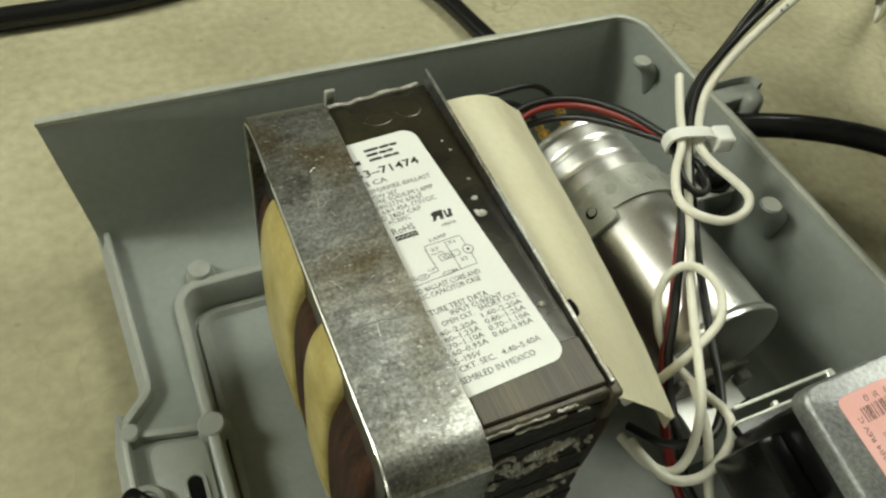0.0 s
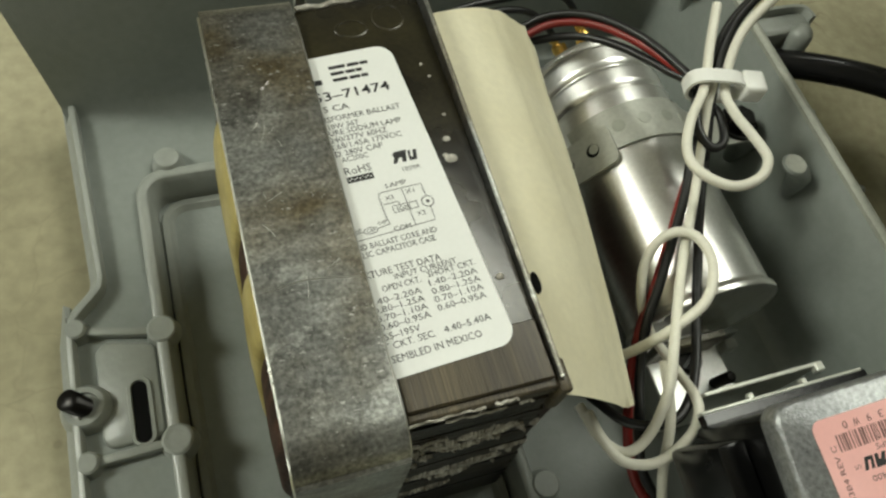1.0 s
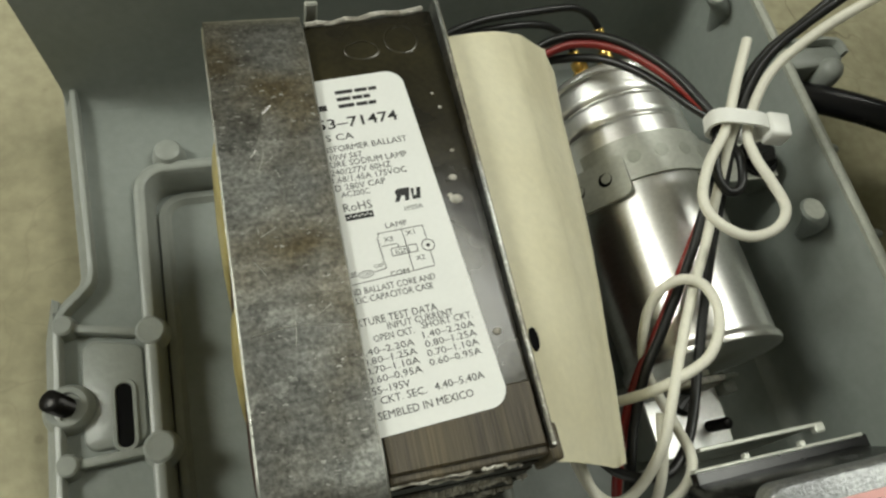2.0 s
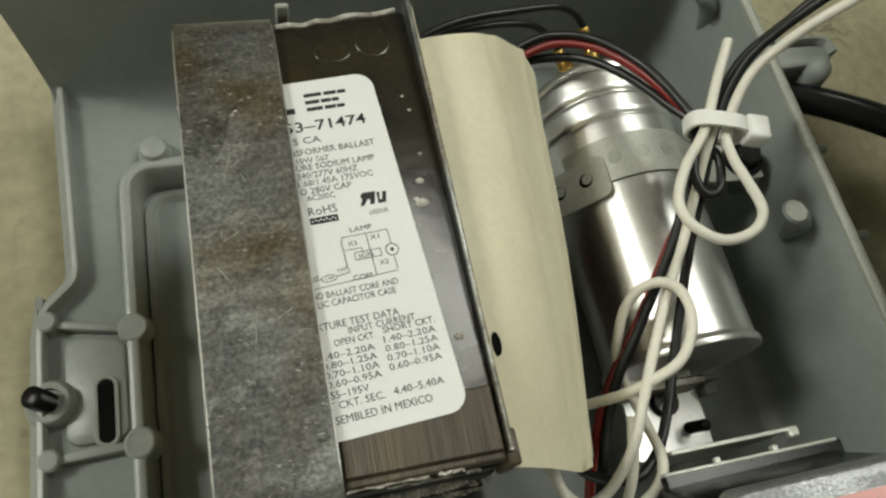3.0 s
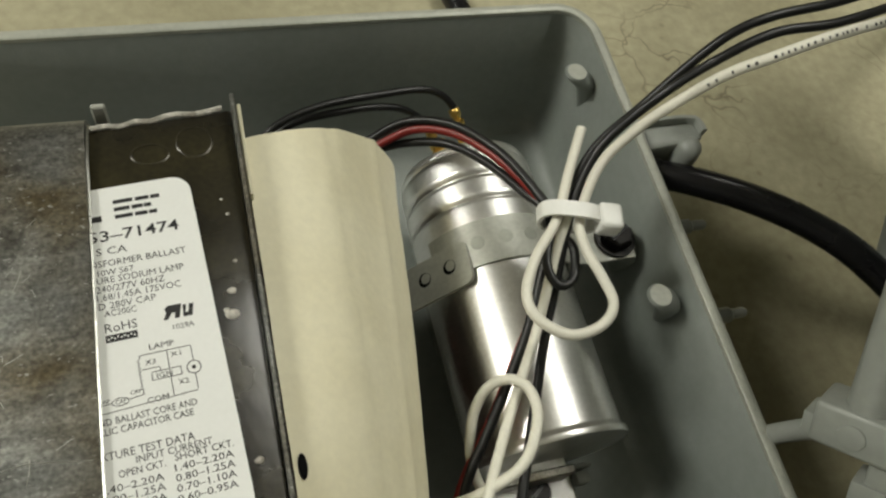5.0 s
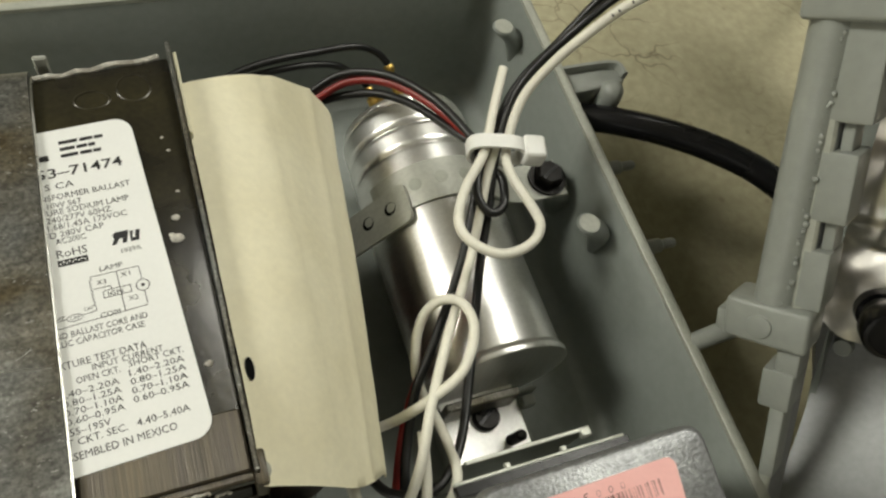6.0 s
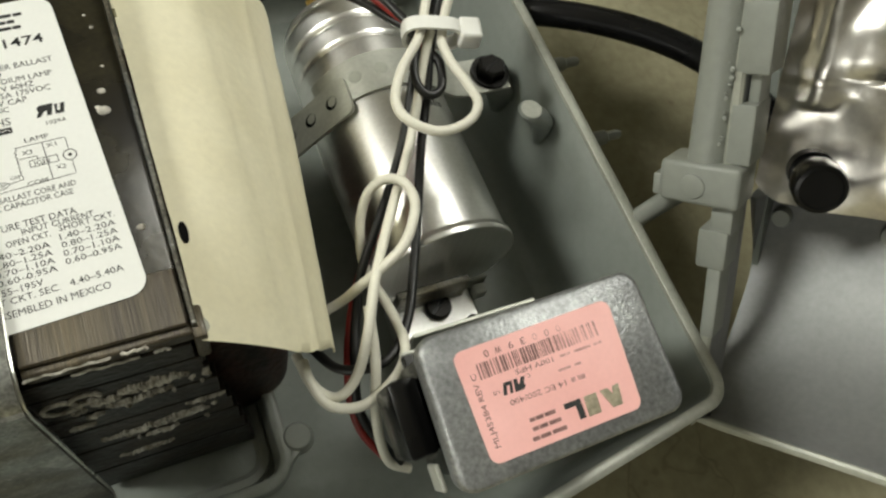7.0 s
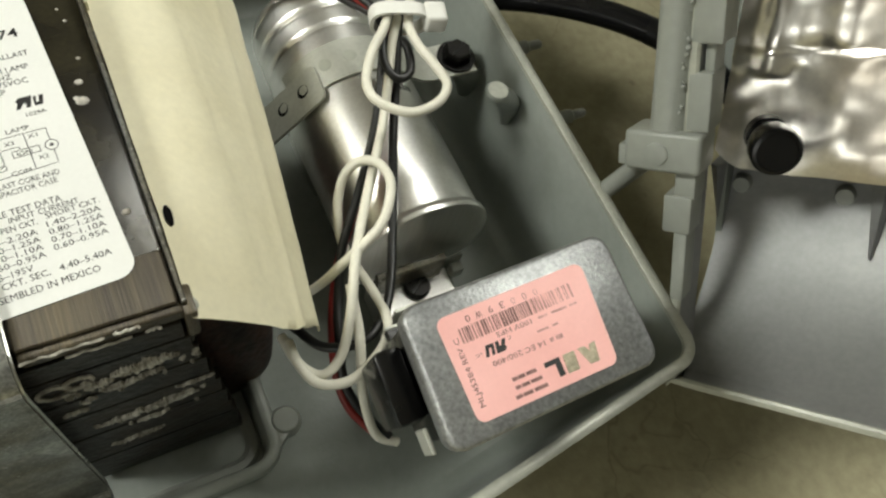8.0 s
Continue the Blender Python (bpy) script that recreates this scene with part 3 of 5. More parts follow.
# ---- the ballast transformer ----
def ballast():
    b = thing("ballast_transformer", "heavy black varnished core and coil ballast with a bolted steel strap", "transformer")
    core = bm_new()
    add_box(core, -38, 15, -43.5, 62, 36, 121.4, 1.0, 2)
    for v in core.verts:
        v.co.y += (v.co.x + 17) / 33 * 3.5 if v.co.y > 40 else 0
    part("core", core, VARNISH, b, smooth=True)
    # lamination edges bared at the top front, and pairs of end laminations on the front face
    part("lamination_edge", add_box(bm_new(), -17.0, 14.6, -44.2, -31, 120.6, 121.75, 0.4, 1), LAMINATION, b, "bare brown laminated steel edge")
    z = 115.5
    for k, (dy, hgt) in enumerate(((0.0, 9.0), (-0.2, 7.5), (0.1, 9.5), (-0.1, 12.0), (-0.25, 8.0), (0.0, 11.0), (-0.2, 13.0), (0.1, 12.0), (-0.1, 14.0), (0.0, 8.5))):
        part("front_lamination", add_box(bm_new(), -19.5 - 0.2 * k, 14.2 + 1.25 * k, -46.3 + dy, -42.5, z - hgt, z - 0.15, 0.2, 1), BLACK_VARNISH, b)
        z -= hgt + 0.2
    part("front_ledge", add_box(bm_new(), -17, 15.2, -46.0, -43, 116.2, 120.4, 0.6, 2), LAMINATION, b)
    # crusts of dried varnish on the front: ragged ridges with loose flakes round them
    rnd = random.Random(4)

    def crust(x0, x1, zz, w, slope=0.05):
        bm = bm_new()
        n = int(max(10, (x1 - x0) * 3))
        rings = []
        for i in range(n + 1):
            x = x0 + (x1 - x0) * i / n
            k = max(0.0, math.sin(math.pi * i / n)) ** 0.5
            c = zz + (x - x0) * slope + 1.3 * noise.noise((x * 0.5, zz, 3)) + 0.7 * noise.noise((x * 1.7, zz, 9))
            up = w * k * (0.35 + 1.1 * abs(noise.noise((x * 0.8, zz * 2, 7))) + 0.35 * rnd.random()) + 0.06
            dn = w * k * (0.35 + 1.1 * abs(noise.noise((x * 0.9, zz * 3, 1))) + 0.35 * rnd.random()) + 0.06
            rings.append([Vector((x, -46.5, c - dn)), Vector((x + 0.15, -47.0 - 0.5 * k * rnd.random(), c - dn * 0.7)), Vector((x, -47.1 - 0.8 * k * rnd.random(), c)), Vector((x - 0.15, -47.0 - 0.5 * k * rnd.random(), c + up * 0.7)), Vector((x, -46.5, c + up))])
        add_rings(bm, rings)
        part("varnish_crust", bm, CRUST, b, "flaking pale varnish crust", smooth=True, angle=60)

    for x0, x1, zz, w in ((-3.5, 11.5, 98.5, 4.0), (-9.5, -3.0, 96, 2.6), (-7, 4, 91, 1.6), (-12, -8, 88, 1.2), (3, 8, 92.5, 0.9), (-11.5, 14.5, 65, 2.6), (2, 13, 67.5, 2.6), (-3, 5, 57.5, 1.3), (-12, 3, 44, 0.9), (-17, -11, 82, 0.8), (9, 19, 75, 0.9)):
        crust(x0, x1, zz, w)
    for k in range(26):
        x, zz = rnd.uniform(-14, 15), rnd.choice((97, 93, 89, 66, 61, 56)) + rnd.uniform(-4, 4)
        crust(x, x + rnd.uniform(0.6, 2.2), zz, rnd.uniform(0.25, 0.6))
    for x, zz, r_ in ((-15, 100, 3.4), (-9.6, 101.5, 3.0)):
        ring = [Vector((x + r_ * math.cos(a * 0.35), -46.9, zz + r_ * 0.95 * math.sin(a * 0.35) + rnd.uniform(-0.3, 0.3))) for a in range(17)]
        part("varnish_drip_ring", add_tube(bm_new(), ring, 0.55, 6, 1.0), CRUST, b, "dried varnish ring", smooth=True)
    # pale beads along the front edge of the top
    for x0, x1, y, zz in ((-17, -1, -46.1, 119.6), (1, 6, -46.2, 119.9), (-9, 4, -46.4, 116.6), (7, 10, -46.4, 116.8)):
        n = 12
        part("varnish_bead", add_tube(bm_new(), [(x0 + (x1 - x0) * i / n, y + rnd.uniform(-0.25, 0.25), zz + rnd.uniform(-0.25, 0.25)) for i in range(n + 1)], 0.36, 6, 0.8), CRUST, b, "ragged varnish bead", smooth=True)
    # ragged bead of varnish along the back edge and round dents in the varnish
    rag = bm_new()
    add_tube(rag, [(-17 + 3.3 * i, 62.2 + 0.35 * i + rnd.uniform(-0.5, 0.5), 121.3 + rnd.uniform(-0.4, 0.5)) for i in range(10)], 0.7, 7, 1.2)
    part("varnish_bead", rag, CRUST, b, "ragged varnish bead", smooth=True)
    for x, y, rx_, ry_ in ((-4.5, 54, 4.0, 2.6), (5.5, 56.5, 3.9, 4.1)):
        ring = [(x + rx_ * math.cos(a * 0.2618), y + ry_ * math.sin(a * 0.2618)) for a in range(24)]
        part("varnish_drop", add_strip(bm_new(), ring, [(0.25, 121.3), (0.1, 121.55), (-0.3, 121.5), (-0.5, 121.3)], closed=True), VARNISH, b, smooth=True)
    for x, y, s in ((9.5, 17, 1.0), (9.0, 11.5, 1.5), (8.0, 12.6, 0.7), (10.5, -20, 1.0), (10.8, 36, 0.5), (9.8, 40, 0.4), (11, 24, 0.5)):
        bm = bm_new()
        bmesh.ops.create_icosphere(bm, subdivisions=2, radius=s)
        for v in bm.verts:
            v.co = Vector((x + v.co.x * (1 + 0.4 * noise.noise(v.co * 2)), y + v.co.y * 0.8, 121.5 + max(-0.2, v.co.z * 0.4)))
        part("varnish_blob", bm, CRUST, b, smooth=True)
    # the steel strap: up the back, over the top and down the front to a flared foot
    prof = [(66.0, 40), (66.0, 110), (65.6, 117), (64.0, 120.6), (61, 122.2), (55, 122.7), (20, 122.6), (-20, 122.6), (-40, 122.7), (-45.5, 122.4), (-48.8, 120.8), (-50.6, 117.8), (-51.4, 113), (-51.9, 60), (-52.2, 26), (-54, 21.5), (-58, 19.5), (-64, 19)]
    fine = [Vector((0, p.x, p.y)) for p in [Vector((q.x, q.y)) for q in smooth_line([(a, c, 0) for a, c in prof], 1.6)]]
    bm = bm_new()
    rings = []
    for i, p in enumerate(fine):
        way = (fine[min(i + 1, len(fine) - 1)] - fine[max(i - 1, 0)]).normalized()
        out = Vector((0, way.z, -way.y))
        rings.append([Vector((-40.2, p.y, p.z)), Vector((-17.9, p.y, p.z)), Vector((-17.9, p.y, p.z)) + out * 1.3, Vector((-40.2, p.y, p.z)) + out * 1.3])
    add_rings(bm, rings)
    part("strap", bm, ZINC, b, "blotchy galvanised steel strap", smooth=True, angle=50)
    for x in (-40.35, -17.75):
        bm = bm_new()
        add_tube(bm, [(x, p.y, p.z + 0.0) for p in fine[::6]], 0.42, 6, 4)
        part("strap_edge", bm, STEEL_EDGE, b, "bright sheared edge of the strap", smooth=True)
    part("strap_tab", add_box(bm_new(), -16.4, -13.2, 66.2, 67.6, 108, 124.2, 0.4, 1), ZINC_BAND, b, "small bent steel tab")
    # scratches on the strap
    for pts in ([(-27.5, 38, 123.9), (-25, 42.5, 123.92), (-22, 46, 123.92)], [(-30, 36.5, 123.9), (-28, 38.5, 123.92)], [(-38, -14, 123.9), (-30, -13, 123.9), (-19, -14.5, 123.9)]):
        part("scratch", add_tube(bm_new(), pts, 0.08, 5, 1.5), STEEL_EDGE, b)
    for k in range(16):
        x, y, a, l = rnd.uniform(-37, -21), rnd.uniform(-40, 52), rnd.uniform(0.2, 2.6), rnd.uniform(1.5, 5)
        x1 = max(-39.5, min(-18.5, x + l * math.cos(a)))
        part("scratch", add_tube(bm_new(), [(x, y, 123.87), ((x + x1) / 2 + 0.2, y + l * math.sin(a) / 2, 123.87), (x1, y + l * math.sin(a), 123.87)], 0.09, 4, 1.5), STEEL_EDGE, b)
    # side sheet between core and paper, with its tip standing at the back and a rivet at the front
    sheet = add_box(bm_new(), 15.2, 16.3, -45, 66.5, 60, 122.6, 0.3, 1)
    for v in sheet.verts:
        if v.co.y > 60 and v.co.z > 100:
            v.co.z += 3.5
            v.co.x -= 0.4
    part("side_sheet", sheet, ZINC, b, "thin steel side sheet")
    part("paper_strip", add_box(bm_new(), 16.3, 17.2, 40, 66, 112, 122.4, 0.2, 1), PAPER, b)
    part("clip", add_box(bm_new(), 15.0, 17.8, -47.4, -40.0, 108, 120.8, 0.7, 2), LAMINATION, b, "bent steel corner clip", smooth=True)
    part("rivet", add_lathe(bm_new(), [(2.6, 0), (2.5, 0.8), (1.6, 1.4)], mm(17.2, -44.0, 116, 0, 90, 0), 20), ZINC_BAND, b, smooth=True)
    # coils to the left and right of the core
    def coil(y0, y1, xa, xb, z0, z1, mat, name, label):
        bm = bm_new()
        n = 18
        rings = []
        cz, hz = (z0 + z1) / 2, (z1 - z0) / 2
        for y, s in ((y0, 0.9), (y0 + 1.5, 0.99), (y0 + 4, 1.0), ((y0 + y1) / 2, 1.02), (y1 - 4, 1.0), (y1 - 1.5, 0.99), (y1, 0.9)):
            ring = []
            for i in range(n + 1):
                a = -math.pi / 2 + math.pi * i / n
                ring.append(Vector((xa + (xb - xa) * abs(math.cos(a)) ** 0.6 * s, y, cz + hz * math.copysign(abs(math.sin(a)) ** 0.6, math.sin(a)) * s)))
            rings.append(ring)
        add_rings(bm, rings)
        part(name, bm, mat, b, label, smooth=True, angle=60)
    coil(17, 49, -30, -43.9, 16, 108, TAPE, "coil_wrap", "yellow taped coil")
    coil(3.5, 17.5, -30, -42.8, 18, 102, WINDING, "winding", "dark brown exposed winding")
    coil(-15, 4, -30, -43.9, 16, 108, TAPE, "coil_wrap", "yellow taped coil")
    coil(-38, -14.5, -30, -42.8, 18, 102, WINDING, "winding", "dark brown exposed winding")
    coil(48.5, 60, -30, -42.0, 18, 100, WINDING, "winding", "dark brown exposed winding")
    coil(-36, 56, 10, 40, 7, 92, WINDING, "winding", "dark coil hidden under the paper")
    part("inner_paper", add_box(bm_new(), 24, 38, -31, -29.5, 60, 92, 0.6, 1), PAPER, b)
    part("mounting_foot", add_box(bm_new(), -36, 28, -30, 50, 5.3, 36.5, 1.0, 1), VARNISH, b)
    return b


ballast()


def insulation_paper():
    p = thing("insulation_paper", "curled sheet of cream insulation paper tucked beside the ballast", "paper")
    section = [(16.6, 119.5), (21, 118.6), (27, 116.6), (33.5, 113.2), (39.3, 107.0), (44.6, 100.0), (48.6, 93.0), (51.6, 87), (52.6, 80), (52.5, 76)]
    line = [(q.x, q.y) for q in smooth_line([(a, c, 0) for a, c in section], 1.4)]
    nx = len(line)
    bm = bm_new()
    rows = 44
    grid = [[], []]
    for side in (0, 1):
        for j in range(rows + 1):
            v = j / rows
            row = []
            for i, (x, z) in enumerate(line):
                u = i / (nx - 1)
                y0 = -47.6 - 2.6 * math.sin(math.pi * min(1.0, u * 1.25)) + 2.0 * u + 0.5 * math.sin(u * 9)
                y1 = 57.5 + 11.0 * math.sin(min(1, u / 0.8) * math.pi / 2) - 10 * max(0, u - 0.72) ** 1.2 * 2
                y = y0 + (y1 - y0) * v
                sway = 0.8 * noise.noise((y * 0.03, u * 3, 5)) + 0.25 * noise.noise((y * 0.11, u * 9, 8)) + 1.3 * math.exp(-abs(u - 0.60 - 0.03 * v) / 0.03) - 0.5 * math.exp(-abs(u - 0.42 + 0.10 * v) / 0.02)
                wide = 0.90 + 0.37 * v
                chord = 119.5 - 43.5 * (x - 16.6) / 35.9
                fall = 1.0 * u * v + 0.55 * max(0.0, 1 - v / 0.45) ** 1.5 * max(0.0, z - chord)
                row.append(bm.verts.new((16.6 + (x - 16.6) * wide + sway * 0.4 - side * 0.35 * (1 if u > 0.5 else 0), y, z - fall + sway - side * 0.4)))
            grid[side].append(row)
    for side in (0, 1):
        g = grid[side]
        for j in range(rows):
            for i in range(nx - 1):
                bm.faces.new((g[j][i], g[j][i + 1], g[j + 1][i + 1], g[j + 1][i]))
    a, c = grid
    for j in range(rows):
        for i in (0, nx - 1):
            bm.faces.new((a[j][i], a[j + 1][i], c[j + 1][i], c[j][i]))
    for i in range(nx - 1):
        for j in (0, rows):
            bm.faces.new((a[j][i], a[j][i + 1], c[j][i + 1], c[j][i]))
    part("sheet", bm, PAPER, p, smooth=True, angle=75)
    hole = [(18.6 + 0.95 * math.cos(k * 0.3927), -22.4 + 2.6 * math.sin(k * 0.3927)) for k in range(16)]
    part("hole", add_prism(bm_new(), hole, 118.0, 119.75), HOLE, p, "dark oval punched hole")
    return p


insulation_paper()


# ---- the printed label on the core ----
def core_label():
    lab = thing("ballast_label", "white printed rating label with rounded corners on the ballast", "label", 0.4, 1.1, 122.05, 4.0)
    out = [tuple(p) for p in rounded([(-26, 45.2), (6.0, 45.8), (6.4, -36.8), (-26, -36.8)][::-1], 4.0, 6)]
    part("film", add_prism(bm_new(), out, -0.12, 0.0), LABEL_WHITE, lab)
    T = [("53–71474", -16.6, 32.1, 18.6, 2.6), ("S CA", -15.4, 28.9, 6.2, 1.7), ("NSFORMER BALLAST", -16.9, 26.1, 19.4, 1.5),
         ("310W S67", -16.9, 24.0, 8.4, 1.4), ("URE SODIUM LAMP", -16.0, 22.2, 17.4, 1.5), ("/240/277V 60HZ", -17.0, 20.2, 14.2, 1.5),
         ("1.68/1.45A 175VOC", -16.4, 18.3, 16.6, 1.5), ("FD 280V CAP", -17.3, 16.3, 12.2, 1.5), ("AC200C", -15.4, 14.6, 6.2, 1.4),
         ("RoHS", -15.7, 11.1, 6.2, 2.0), ("1029A", -2.8, 8.9, 4.2, 1.1), ("LAMP", -8.0, 5.6, 4.8, 1.2), ("X3", -9.2, 2.5, 2.0, 1.1),
         ("X1", -4.2, 3.1, 2.0, 1.1), ("IGN", -7.4, -0.7, 3.0, 1.1), ("X2", -3.6, -3.0, 2.0, 1.1), ("CAP", -18.7, -3.5, 2.1, 0.8),
         ("CAP", -15.6, -4.1, 2.0, 0.8), ("CAP", -12.7, -2.8, 2.1, 0.8), ("COM", -9.8, -5.4, 4.0, 1.2)]
    T2 = [("ND BALLAST CORE AND", -19.0, -7.9, 18.2, 1.4), ("LLIC CAPACITOR CASE", -19.0, -9.8, 17.2, 1.4), ("XTURE TEST DATA", -19.6, -14.6, 17.2, 1.6),
          ("INPUT CURRENT", -13.4, -16.3, 14.0, 1.4), ("OPEN CKT.", -16.8, -18.3, 8.4, 1.4), ("SHORT CKT.", -6.6, -17.8, 11.0, 1.4),
          ("155–195V", -20.5, -28.6, 8.4, 1.5), ("T CKT. SEC.", -20.6, -30.7, 11.2, 1.5), ("4.40–5.40A", -7.6, -30.6, 10.4, 1.5), ("SSEMBLED IN MEXICO", -20.8, -33.6, 20.4, 1.6)]
    for text, x, y, w, hgt in T + T2:
        lettering(text, INK, lab, x, y, w, hgt, name="print", bold=0.0 if hgt < 2.3 else 0.012)
    for k, (lo, hi) in enumerate((("1.40–2.20A", "1.40–2.20A"), ("0.80–1.25A", "0.80–1.25A"), ("0.70–1.10A", "0.70–1.10A"), ("0.60–0.95A", "0.60–0.95A"))):
        lettering(lo, INK, lab, -20.0, -20.7 - 1.9 * k, 11.0, 1.4, name="print")
        lettering(hi, INK, lab, -6.9 - 0.1 * k, -19.8 - 1.95 * k, 11.0, 1.4, name="print")
    # maker's lines as plain bars, and the marks as plain shapes
    for k, w in enumerate((9.8, 7.8, 8.8)):
        for a, bw in ((0.0, 0.42), (0.47, 0.3), (0.8, 0.2)):
            bar_print(lab, INK, -10.6 + a * w, 41.0 - 1.9 * k, bw * w, 0.95, 1.0)
    flat_shape("logo_shape", [(-17.8, 37.0), (-13.3, 37.0), (-13.3, 38.5), (-15.8, 38.5), (-15.6, 42.4), (-17.8, 42.4)], INK, lab)
    bar_print(lab, INK, -15.8, 8.9, 6.1, 1.6)
    for k in range(9):
        bar_print(lab, LABEL_WHITE, -15.4 + 0.62 * k, 9.4 + 0.3 * (k % 2), 0.3, 0.4, 0).location.z = 0.00003
    # recognised-component mark: mirrored R and slanted U as plain strokes
    for q in ([(-4.4, 11.3), (-3.5, 11.3), (-2.6, 12.6), (-1.9, 12.6), (-2.2, 11.3), (-1.2, 11.3), (-0.4, 14.4), (-3.2, 14.4), (-3.9, 13.8), (-3.7, 12.8)], [(-0.4, 11.3), (1.4, 11.3), (2.0, 14.0), (1.1, 14.0), (0.7, 12.2), (0.1, 12.2), (0.5, 14.0), (-0.2, 14.0)]):
        flat_shape("mark", q, INK, lab)
    # wiring diagram
    def stroke(a, c, w=0.16):
        d = Vector((c[0] - a[0], c[1] - a[1]))
        bar_print(lab, INK, a[0], a[1], d.length, w, math.degrees(math.atan2(d.y, d.x)), "diagram_line")
    for a, c in (((-10.2, 4.7), (-0.2, 4.7)), ((-0.2, 4.7), (-0.2, 1.4)), ((-0.2, -1.4), (-0.2, -4.6)), ((-10.2, 4.7), (-10.2, 4.0)), ((-4.9, 4.7), (-4.9, -5.0)), ((-18.5, -5.6), (-0.2, -5.0)),
                 ((-8.2, -1.0), (-2.6, -1.0)), ((-8.2, 0.7), (-2.6, 0.7)), ((-8.2, -1.0), (-8.2, 0.7)), ((-2.6, -1.0), (-2.6, 0.7)), ((-10.0, 1.6), (-6.6, 1.6)), ((-6.6, 1.6), (-6.6, 0.7)), ((-18.4, -3.9), (-16.3, -3.8)), ((-13.0, -3.7), (-10.2, -3.4)), ((-10.2, -3.4), (-10.2, -2.3))):
        stroke(a, c)
    for k in range(7):
        ring = [(-10.2 + 0.42 * math.cos(radians(90 + 20 * j)), 3.55 - 0.9 * k + 0.45 * math.sin(radians(90 + 20 * j))) for j in range(10)]
        ring += [(-10.2 + 0.26 * math.cos(radians(270 - 20 * j)), 3.55 - 0.9 * k + 0.3 * math.sin(radians(270 - 20 * j))) for j in range(10)]
        flat_shape("diagram_line", ring, INK, lab)
    def circle(cx, cy, rx_, ry_, w):
        n = 28
        bm = bm_new()
        rings = [[Vector((cx + (rx_ - s * w) * math.cos(2 * math.pi * j / n), cy + (ry_ - s * w) * math.sin(2 * math.pi * j / n), 0.06)) for j in range(n)] for s in (0, 1)]
        add_rings(bm, rings, False, False)
        part("diagram_line", bm, INK, lab)
    circle(-0.2, 0.0, 1.45, 1.45, 0.2)
    circle(-14.7, -3.75, 1.65, 0.85, 0.16)
    flat_shape("diagram_line", [(-0.2 + 0.42 * math.cos(0.4 * j), 0.42 * math.sin(0.4 * j)) for j in range(15)], INK, lab)
    return lab


core_label()


# ---- the capacitor and its strap ----
CAP_A, CAP_B, CAP_R = Vector((95.6, -21.5, 53.0)), Vector((94.4, 81.0, 52.0)), 24.1


def cap_frame():
    way = (CAP_B - CAP_A).normalized()
    side = way.cross(Vector((0, 0, 1))).normalized()
    up = side.cross(way)
    m = Matrix((side, up, way)).transposed().to_4x4()
    m.translation = CAP_A
    return m


def capacitor():
    c = thing("capacitor", "round silvery aluminium can capacitor lying in the housing", "capacitor")
    m = cap_frame()
    length = (CAP_B - CAP_A).length
    r = CAP_R
    part("can", add_lathe(bm_new(), [(r - 3, 0.8), (r - 1.4, 0), (r + 0.9, 0), (r + 1.2, 1.0), (r + 1.0, 2.2), (r, 3.2), (r, 3.8), (r, 5.0), (r, length - 26), (r, length - 24.6), (r, length - 24), (r - 1.1, length - 22.6), (r - 0.2, length - 21.2), (r - 0.2, length - 20.4), (r - 0.2, length - 15.8), (r - 0.2, length - 15), (r - 1.6, length - 13.2), (r - 0.5, length - 11.6), (r - 0.5, length - 10.8), (r - 0.5, length - 5.8), (r - 0.5, length - 5), (r - 1.7, length - 3.6), (r - 1.1, length - 2.2), (r - 1.8, length - 0.4), (r - 3.6, length)], m, 72), ALUMINIUM, c, smooth=True, angle=50)
    part("end_disc", add_lathe(bm_new(), [(r - 5.2, length - 1.5), (r - 5.4, length - 1.2), (4, length - 0.8)], m, 48), ALUMINIUM, c, smooth=True)
    part("bottom_disc", add_lathe(bm_new(), [(r - 2.4, 1.6), (3, 1.3)], m, 48), ZINC_BAND, c, smooth=True)
    for sx in (-7.5, 2.0):
        t = bm_new()
        add_box(t, sx - 2.4, sx + 2.4, 7.0, 7.9, length - 2, length + 12, 0.25, 1, m)
        part("terminal", t, BRASS, c, "brass blade terminal")
    # faint printed code on the can
    rnd = random.Random(5)
    for k in range(5):
        for j in range(4):
            a = 24 + 3.4 * k
            x, y = (r + 0.03) * math.sin(radians(a)), (r + 0.03) * math.cos(radians(a))
            q = m @ mm(x, y, length - 53 + 4.4 * j, -90, 0, 0) @ mm(0, 0, 0, 0, a, 0)
            part("print_bar", add_box(bm_new(), -0.4, 0.4, -rnd.uniform(0.8, 1.9), 1.2, -0.02, 0.05, 0, 1, q), INK, c)
    return c


capacitor()


